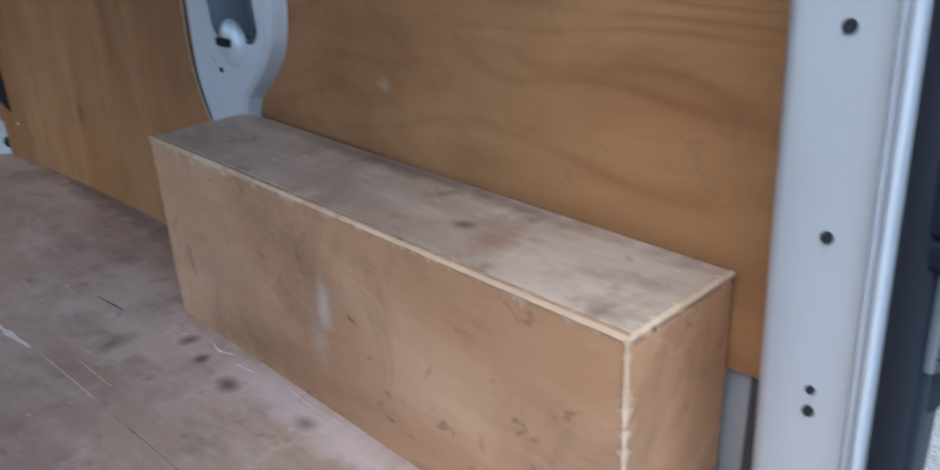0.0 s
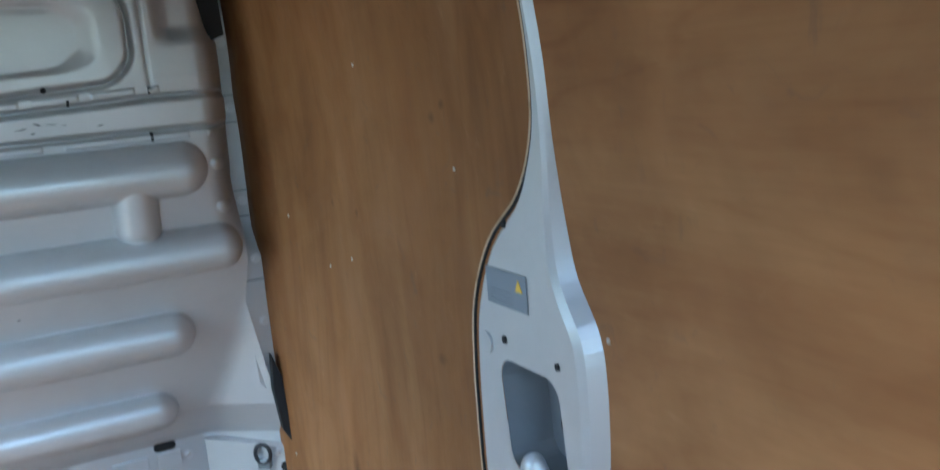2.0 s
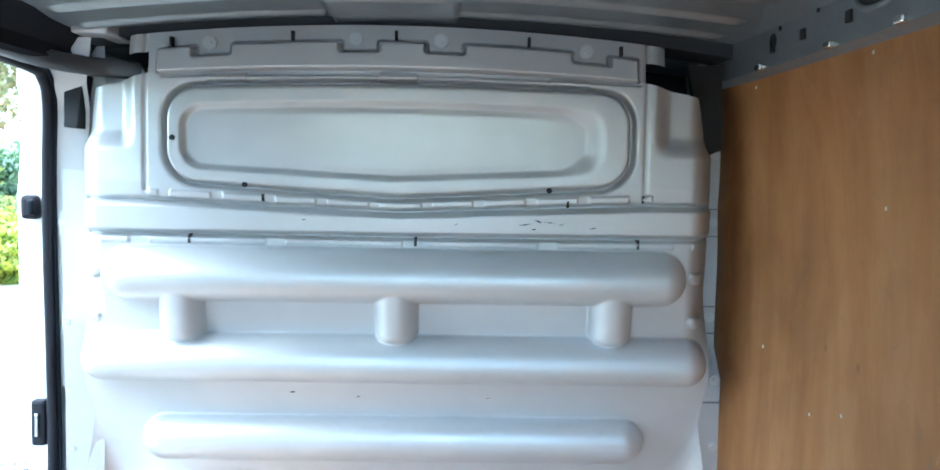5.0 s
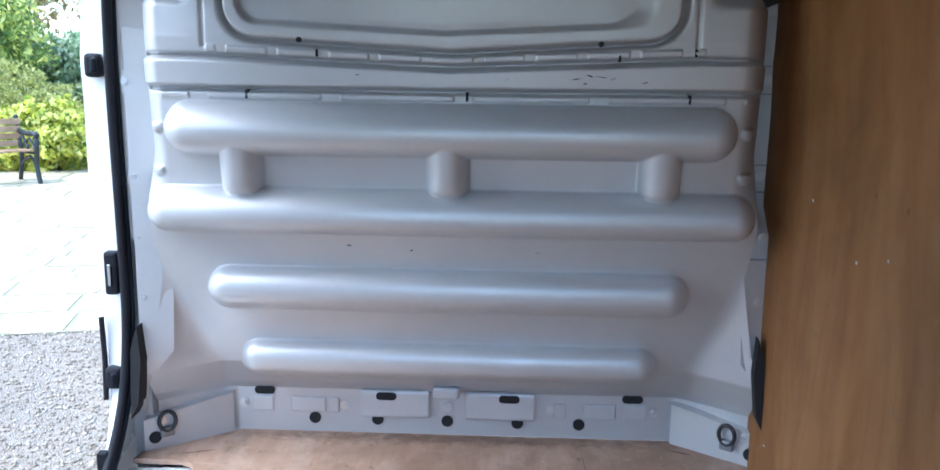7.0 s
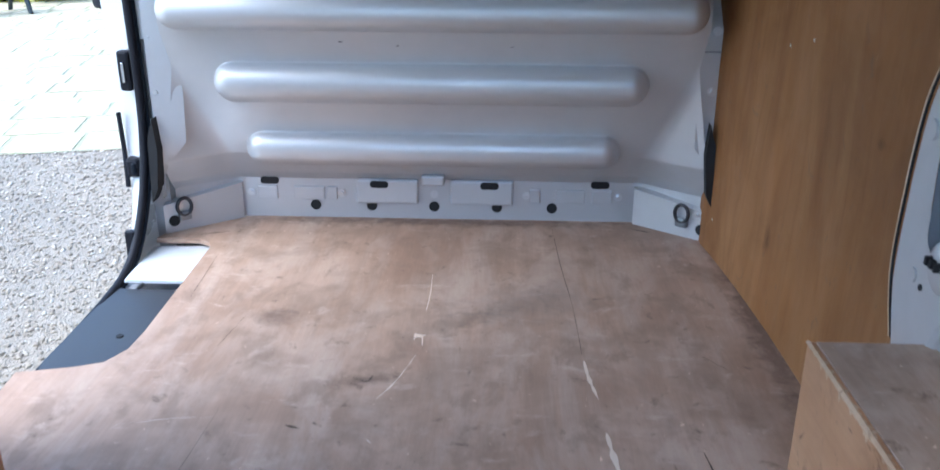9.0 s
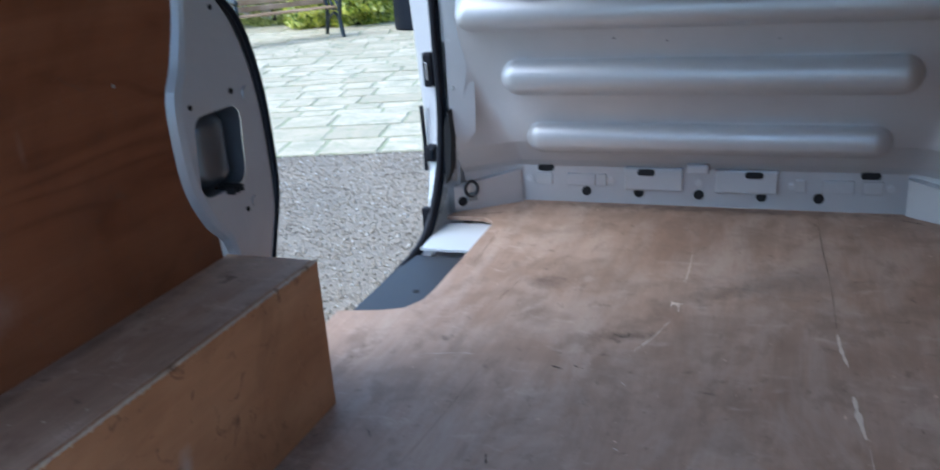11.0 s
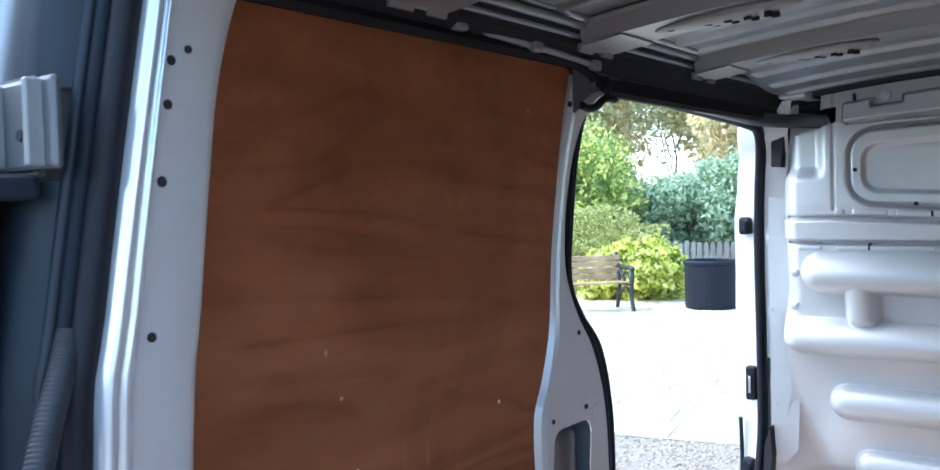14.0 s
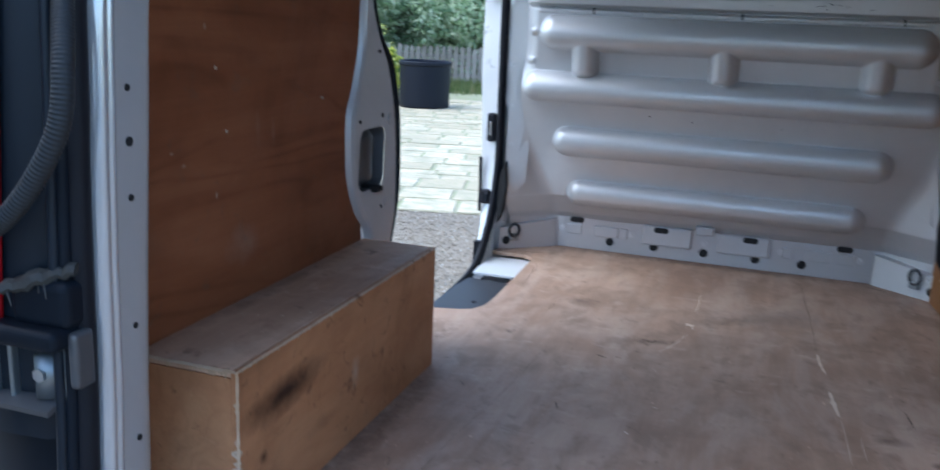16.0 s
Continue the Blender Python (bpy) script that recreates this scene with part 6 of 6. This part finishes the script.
def garden_bench(m, length):
    ob = thing("garden_bench", "wooden slatted garden bench with dark cast-iron ends", "bench")

    def put_part(name, bm, material, label="", smooth=False):
        bmesh.ops.transform(bm, matrix=m, verts=bm.verts)
        return part(name, bm, material, ob, label, smooth)

    for i in range(5):
        y = 0.04 + 0.088 * i
        put_part("seat_slat", bm_box(0.0, length, y, y + 0.07, 0.408 - 0.003 * (i - 2), 0.433 - 0.003 * (i - 2), 0.006), WOODSLAT)
    for i in range(4):
        z = 0.460 + 0.094 * i
        b = bm_box(0.0, length, -0.012, 0.012, z, z + 0.074, 0.005)
        bmesh.ops.transform(b, matrix=Matrix.Translation((0, 0.49, 0)) @ Matrix.Shear("XZ", 4, (0, 0.16)), verts=b.verts)
        put_part("back_slat", b, WOODSLAT)
    for x in (0.02, length - 0.02):
        front = smooth_line([(x, -0.06, 0.0), (x, -0.02, 0.10), (x, 0.02, 0.25), (x, -0.01, 0.40), (x, -0.03, 0.52), (x, 0.0, 0.60)], 6)
        put_part("front_leg", bm_tube(front, 0.032, 8), IRON, smooth=True)
        back = smooth_line([(x, 0.56, 0.0), (x, 0.50, 0.18), (x, 0.46, 0.40), (x, 0.52, 0.62), (x, 0.58, 0.86)], 6)
        put_part("back_leg", bm_tube(back, 0.030, 8), IRON, smooth=True)
        armr = smooth_line([(x, -0.05, 0.62), (x, 0.05, 0.645), (x, 0.25, 0.635), (x, 0.52, 0.66)], 6)
        put_part("armrest", bm_tube(armr, 0.036, 8), IRON, smooth=True)
        put_part("seat_rail", bm_tube([(x, 0.0, 0.385), (x, 0.46, 0.385)], 0.018, 8), IRON)
        put_part("scroll", bm_tube(smooth_line([(x, 0.02, 0.42), (x, 0.18, 0.56), (x, 0.32, 0.50), (x, 0.24, 0.44), (x, 0.42, 0.62)], 6), 0.020, 6), IRON, smooth=True)
        put_part("brace", bm_tube(smooth_line([(x, 0.02, 0.20), (x, 0.20, 0.34), (x, 0.48, 0.22)], 6), 0.020, 6), IRON, smooth=True)
    return ob


# the bench's right-hand front foot, its length running away to its other end
foot = Vector((-5.92, 11.30, GZ))
b_x = Vector((0.63, 0.777, 0.0)).normalized()
b_y = Vector((-b_x.y, b_x.x, 0.0))
L = 1.55
org = foot - b_x * (L - 0.02) + b_y * 0.06
bench_m = Matrix(((b_x.x, b_y.x, 0, org.x), (b_x.y, b_y.y, 0, org.y), (0, 0, 1, GZ + 0.012), (0, 0, 0, 1)))
garden_bench(bench_m, L)

# black tub
tub = thing("planter_tub", "black plastic round tub standing on the paving", "planter")
TUB = mat("black_tub_plastic", (0.007, 0.009, 0.016), 0.5, 0.0, 0.2)
prof = [(0.0, 0.012), (0.385, 0.012), (0.40, 0.05), (0.405, 0.66), (0.425, 0.68), (0.425, 0.72), (0.405, 0.735), (0.385, 0.72), (0.38, 0.60), (0.0, 0.60)]
bm = bmesh.new()
rings = []
for r, z in prof:
    rings.append([bm.verts.new((-5.09 + max(r, 0.001) * math.cos(a), 12.24 + max(r, 0.001) * math.sin(a), GZ + z)) for a in np.linspace(0, 2 * math.pi, 41)[:-1]])
for a, b in zip(rings, rings[1:]):
    for k in range(40):
        bm.faces.new((a[k], a[(k + 1) % 40], b[(k + 1) % 40], b[k]))
part("tub_shell", bm, TUB, tub)
part("compost", bm_disc(pose(-5.09, 12.24, GZ + 0.625), 0.381, 0.05, 30), mat("dark_compost", (0.05, 0.04, 0.03), 0.95), tub)


# ---------------------------------------------------------------- foliage
def leaf_mat(name, stops, rough=0.45):
    m = mat(name, stops[0][1], rough)
    g = nd(m, "ShaderNodeNewGeometry")
    put(m, "Base Color", ramp(m, g.outputs["Random Per Island"], stops))
    t = m.node_tree.nodes["Principled BSDF"]
    tr = nd(m, "ShaderNodeBsdfTranslucent")
    m.node_tree.links.new(t.inputs["Base Color"].links[0].from_socket, tr.inputs["Color"])
    mx = nd(m, "ShaderNodeMixShader", Fac=0.5)
    outn = m.node_tree.nodes["Material Output"]
    m.node_tree.links.new(t.outputs[0], mx.inputs[1])
    m.node_tree.links.new(tr.outputs[0], mx.inputs[2])
    m.node_tree.links.new(mx.outputs[0], outn.inputs["Surface"])
    return m


GOLD = leaf_mat("golden_variegated_leaf", [(0.0, (0.14, 0.22, 0.04)), (0.3, (0.38, 0.46, 0.07)), (0.6, (0.80, 0.78, 0.14)), (1.0, (0.95, 0.92, 0.42))])
LIME = leaf_mat("yellow_green_leaf", [(0.0, (0.12, 0.20, 0.06)), (0.45, (0.30, 0.42, 0.12)), (0.66, (0.50, 0.58, 0.17)), (0.78, (0.90, 0.88, 0.24)), (1.0, (0.95, 0.93, 0.34))])
GREEN = leaf_mat("dark_green_leaf", [(0.0, (0.17, 0.27, 0.15)), (0.5, (0.40, 0.53, 0.32)), (1.0, (0.74, 0.80, 0.62))])
OLIVE = leaf_mat("trimmed_hedge_leaf", [(0.0, (0.17, 0.20, 0.06)), (0.5, (0.43, 0.46, 0.14)), (1.0, (0.74, 0.70, 0.28))])
AUTUMN = leaf_mat("turning_autumn_leaf", [(0.0, (0.40, 0.38, 0.20)), (0.4, (0.70, 0.62, 0.34)), (0.75, (0.90, 0.72, 0.42)), (1.0, (0.95, 0.86, 0.64))])
PALE = leaf_mat("thin_grey_green_leaf", [(0.0, (0.38, 0.39, 0.21)), (0.5, (0.64, 0.63, 0.36)), (1.0, (0.88, 0.85, 0.58))])
BARK = wood("grey_brown_bark", (0.06, 0.045, 0.035), (0.11, 0.085, 0.065), (0.17, 0.14, 0.11), "z", dirty=0.5, rough=0.9)


def leaves(name, centres, radii, count, size, material, seed, parent=None, kind="", label="", category="", shell=0.55, low=None):
    """Small folded leaves in uneven clumps."""
    r = np.random.default_rng(seed)
    centres, radii = np.asarray(centres, float), np.asarray(radii, float)
    w = (radii ** 2).sum(1) if radii.ndim == 2 else radii ** 2
    pick = r.choice(len(centres), count, p=w / w.sum())
    d = r.normal(size=(count, 3))
    d /= np.linalg.norm(d, axis=1, keepdims=True)
    wob = 1 + 0.22 * np.sin(d[:, :1] * 5 + pick[:, None]) * np.cos(d[:, 1:2] * 6 + pick[:, None] * 1.7) + 0.12 * np.sin(d[:, 2:] * 13)
    rad = (shell + (1 - shell) * r.random((count, 1)) ** 0.5) * wob
    rr = radii[pick] if radii.ndim == 2 else radii[pick][:, None]
    p = centres[pick] + d * rad * rr
    if low is not None:
        p[:, 2] = np.maximum(p[:, 2], low + 0.02 + 0.05 * r.random(count))
    nrm = d + 0.9 * r.normal(size=(count, 3))
    nrm /= np.linalg.norm(nrm, axis=1, keepdims=True)
    t = np.cross(nrm, r.normal(size=(count, 3)))
    t /= np.linalg.norm(t, axis=1, keepdims=True)
    b = np.cross(nrm, t)
    sz = size * r.uniform(0.6, 1.4, (count, 1))
    co = np.stack([p - t * sz, p + b * sz * 0.45 + nrm * sz * 0.15, p + t * sz, p - b * sz * 0.45 + nrm * sz * 0.15], 1).reshape(-1, 3)
    fc = (np.array([[0, 1, 2], [0, 2, 3]])[None] + 4 * np.arange(count)[:, None, None]).reshape(-1, 3)
    return raw_mesh(name, co, fc, material, kind, label, category, parent)


def clumps(c, r, n, seed, rr=(0.3, 0.5)):
    g = np.random.default_rng(seed)
    d = g.normal(size=(n, 3))
    d /= np.linalg.norm(d, axis=1, keepdims=True)
    q = np.array(c) + d * np.array(r) * g.uniform(0.25, 1.0, (n, 1))
    return q, np.min(r) * g.uniform(rr[0], rr[1], n)


def limb(bm, a, b, r0, r1, seed):
    g = random.Random(seed)
    a, b = Vector(a), Vector(b)
    n = 6
    pts = [a.lerp(b, i / n) + Vector((g.uniform(-1, 1), g.uniform(-1, 1), g.uniform(-0.5, 0.5))) * (b - a).length * 0.04 * (0 < i < n) for i in range(n + 1)]
    bm_tube(pts, r0, 8, bm=bm, radii=[r0 + (r1 - r0) * i / n for i in range(n + 1)])


def tree(x, y, height, crown_r, crown_z, material, seed, label, count=9000, size=0.10, nclump=26, category="tree", trunk=0.12, limbs=12):
    x += 0.15
    ob = thing("tree" if category == "tree" else "shrub", label, category)
    bm = bmesh.new()
    limb(bm, (x, y, GZ - 0.05), (x + 0.1, y, GZ + crown_z), trunk, trunk * 0.55, seed)
    q, rr = clumps((x, y, GZ + crown_z + (height - crown_z) * 0.45), (crown_r, crown_r, (height - crown_z) * 0.55), nclump, seed)
    for k in range(min(limbs, nclump)):
        limb(bm, (x + 0.05, y, GZ + crown_z * (0.6 + 0.4 * (k % 4) / 4)), q[k], trunk * 0.45, 0.012, seed + k)
    part("trunk", bm, BARK, ob)
    leaves("crown", q, rr, count, size, material, seed, ob)
    return ob


# golden hedge behind the bench, trimmed olive hedge over it
def hedge_row(label, balls, count, size, material, seed, shell):
    ob = thing("hedge", label, "hedge")
    cs = [(x + 0.12, y, GZ + top - r[1] if top - r[1] > 0 else GZ + top / 2) for x, y, top, r in balls]
    rs = [(r[0], r[0], r[1] if top - r[1] > 0 else top / 2) for x, y, top, r in balls]
    leaves("hedge_leaves", cs, rs, count, size, material, seed, ob, low=GZ, shell=shell)
    for k, cc in enumerate(cs):
        bm = bmesh.new()
        limb(bm, (cc[0], cc[1], GZ - 0.03), (cc[0] + 0.1, cc[1], cc[2]), 0.04, 0.015, k)
        part("stem", bm, BARK, ob)


hedge_row("rounded golden variegated hedge behind the bench", [(-6.62, 12.95, 1.02, (0.55, 0.52)), (-6.95, 12.85, 0.98, (0.45, 0.5)), (-6.45, 13.2, 0.80, (0.45, 0.4)), (-7.35, 12.75, 0.60, (0.4, 0.35)), (-7.30, 12.95, 0.92, (0.42, 0.42))], 12000, 0.055, GOLD, 11, 0.82)
hedge_row("clipped olive green hedge sloping down to the fence", [(-6.85, 13.55, 1.10, (0.50, 0.56)), (-7.25, 13.6, 1.35, (0.65, 0.7)), (-7.85, 13.6, 1.60, (0.80, 0.82)), (-8.6, 13.55, 1.74, (0.90, 0.9)), (-9.5, 13.3, 1.78, (1.0, 0.9)), (-10.5, 12.9, 1.8, (1.1, 0.92))], 34000, 0.032, OLIVE, 12, 0.90)

# grey pale fence beyond the tub
FENCEWOOD = wood("silvered_fence_wood", (0.17, 0.16, 0.14), (0.25, 0.235, 0.21), (0.33, 0.315, 0.285), "z", dirty=0.3, rough=0.85)
fence = thing("fence", "weathered grey wooden pale fence behind the tub", "fence")
fa, fb = Vector((-9.5, 15.2, 0)), Vector((-2.0, 16.6, 0))
fd = (fb - fa).normalized()
fm = Matrix(((fd.x, -fd.y, 0, fa.x), (fd.y, fd.x, 0, fa.y), (0, 0, 1, GZ), (0, 0, 0, 1)))
for z in (0.25, 0.62):
    bm = bm_box(0, (fb - fa).length, 0.02, 0.06, z, z + 0.07)
    bmesh.ops.transform(bm, matrix=fm, verts=bm.verts)
    part("rail", bm, FENCEWOOD, fence)
k = 0
x = 0.0
rr = random.Random(3)
while x < (fb - fa).length:
    h = 0.84 + rr.uniform(-0.03, 0.03)
    bm = bm_prism([(x, 0.0), (x + 0.09, 0.0), (x + 0.09, h - 0.04), (x + 0.045, h), (x, h - 0.04)], "y", -0.01, 0.012)
    bmesh.ops.transform(bm, matrix=fm, verts=bm.verts)
    part("pale", bm, FENCEWOOD, fence)
    x += 0.125 + rr.uniform(-0.006, 0.006)

# ragged grasses at the fence foot
g = np.random.default_rng(8)
nb = 5000
bx = g.uniform(-7.5, -3.0, nb)
by = 14.9 + (bx + 9.5) * 0.187 + g.normal(0, 0.35, nb)
hh = g.uniform(0.08, 0.30, nb)
lx, ly = g.normal(0, 0.08, nb), g.normal(0, 0.08, nb)
co = np.stack([np.stack([bx - 0.01, by, np.full(nb, GZ)], 1), np.stack([bx + 0.01, by, np.full(nb, GZ)], 1), np.stack([bx + lx, by + ly, GZ + hh], 1)], 1).reshape(-1, 3)
GRASS = leaf_mat("rough_grass", [(0.0, (0.06, 0.11, 0.03)), (0.6, (0.14, 0.20, 0.06)), (1.0, (0.34, 0.32, 0.16))])
raw_mesh("grass", co, np.arange(3 * nb).reshape(-1, 3), GRASS, "stuff", "rough green grass along the fence foot", "grass")

tree(-10.1, 16.2, 3.45, 1.55, 1.0, LIME, 21, "yellow-green shrubby tree with feathery leaves", 26000, 0.062, 70)
tree(-12.6, 15.6, 3.9, 1.7, 1.0, LIME, 29, "yellow-green tree beside the hedge", 12000, 0.09, 30)
tree(-8.6, 18.2, 2.45, 1.25, 0.5, GREEN, 22, "dense blue-green evergreen shrub behind the fence", 15000, 0.07, 30, "shrub", 0.08)
tree(-7.0, 18.6, 2.7, 1.3, 0.5, GREEN, 23, "blue-green rounded shrub behind the fence", 15000, 0.07, 30, "shrub", 0.08)
tree(-5.2, 19.0, 2.6, 1.3, 0.6, GREEN, 30, "green shrub with loose twigs", 12000, 0.07, 26, "shrub", 0.08)
tree(-3.4, 19.0, 2.8, 1.4, 0.6, OLIVE, 24, "olive green shrub with sparse twigs", 11000, 0.075, 26, "shrub", 0.08)
tree(-8.1, 22.6, 6.4, 1.7, 2.0, AUTUMN, 25, "tall tree with turning autumn leaves", 15000, 0.11, 44, trunk=0.06)
tree(-5.6, 23.5, 6.8, 2.0, 2.3, AUTUMN, 27, "tall thin-leaved tree with brown leaves", 14000, 0.12, 40, trunk=0.07)
tree(-11.8, 25.0, 7.6, 2.3, 3.7, PALE, 26, "tall thin grey-green tree with gaps of sky", 9500, 0.10, 60, trunk=0.05, limbs=3)
tree(-15.0, 23.5, 7.4, 2.5, 3.0, PALE, 28, "tall pale green tree at the back of the garden", 17000, 0.12, 48, trunk=0.07)
tree(-9.9, 24.5, 6.9, 1.6, 3.7, PALE, 36, "slender pale tree with sparse leaves", 5000, 0.10, 36, trunk=0.03, limbs=3)
tree(-17.2, 28.5, 8.2, 2.8, 2.4, AUTUMN, 42, "broad brown-leaved tree far behind the garden", 14000, 0.17, 60, trunk=0.08)
tree(-11.6, 31.0, 8.4, 2.6, 1.8, AUTUMN, 43, "hazy autumn tree far behind the shrubs", 14000, 0.17, 60, trunk=0.08)
# far woods that close the horizon
cs, rs = [], []
g = np.random.default_rng(31)
for a in np.arange(0, 360, 5.0):
    d = g.uniform(36, 44)
    cs.append((d * math.sin(radians(a)), d * math.cos(radians(a)), GZ + g.uniform(0.6, 1.2)))
    rs.append((3.2, 3.2, g.uniform(1.4, 2.4)))
leaves("far_trees", cs, rs, 26000, 0.26, GREEN, 33, None, "stuff", "distant belt of green trees round the yard", "trees", 0.4, GZ)

# plain unseen walls, added behind the van to block and bounce light
ADDED_WALL = mat("pale_added_wall", (0.55, 0.53, 0.50), 0.9)
put(ADDED_WALL, "Base Color", ramp(ADDED_WALL, noise_tex(ADDED_WALL, coords(ADDED_WALL), 2.0, 8.0, 0.7), [(0.3, (0.48, 0.46, 0.43)), (0.7, (0.62, 0.60, 0.57))]))
bm = bm_box(-4.0, 14.0, -9.3, -9.0, GZ, 1.3)
tagged(part("wall_added_left", bm_box(-5.3, -5.0, -9.0, -1.2, GZ, 4.2), ADDED_WALL), "unseen pale wall added to block sky behind the open rear door", "wall", kind="structure")
tagged(part("wall_added_back", bm, ADDED_WALL), "unseen pale wall added to limit and bounce light behind the van", "wall", kind="structure")

# the slabs themselves: the nearer ones one by one, the farther ones joined
far_co, far_fc = [], []
k = 0
rr = random.Random(17)
v0 = 0.0
while v0 < 9.0:
    depth = rr.choice((0.22, 0.30, 0.30, 0.38, 0.45))
    u0 = -12.0 + rr.random() * 0.4
    while u0 < 8.0:
        wide = rr.choice((0.30, 0.42, 0.45, 0.60))
        q = P0 + U * (u0 + wide / 2) + V * (v0 + depth / 2)
        across = (q.x + 0.2) / (q.y + 0.4)
        gap = 0.010 + 0.018 * rr.random()
        turn = rr.uniform(-0.02, 0.02)
        z = GZ - 0.002 + 0.005 * rr.random()
        pick = rr.randrange(5)
        if -0.80 < across < -0.26:
            mm = Matrix.Translation((q.x, q.y, z)) @ Matrix.Rotation(math.atan2(U.y, U.x) + turn, 4, "Z") @ Matrix.Diagonal((wide - gap, depth - gap, 1, 1))
            me = slab_mesh[pick]
            if k < 295:
                ob = new("slab", me)
                ob.parent = paving
                ob.matrix_world = mm
                k += 1
            else:
                n0 = sum(len(c) for c in far_co)
                me.calc_loop_triangles()
                far_co.append(np.array([mm @ v.co for v in me.vertices]))
                far_fc.append(np.array([t.vertices for t in me.loop_triangles]) + n0)
        u0 += wide
    v0 += depth
if far_co:
    raw_mesh("far_slabs", np.concatenate(far_co), np.concatenate(far_fc), SLAB, "stuff", "farther pale stone slabs of the paving", "", paving)
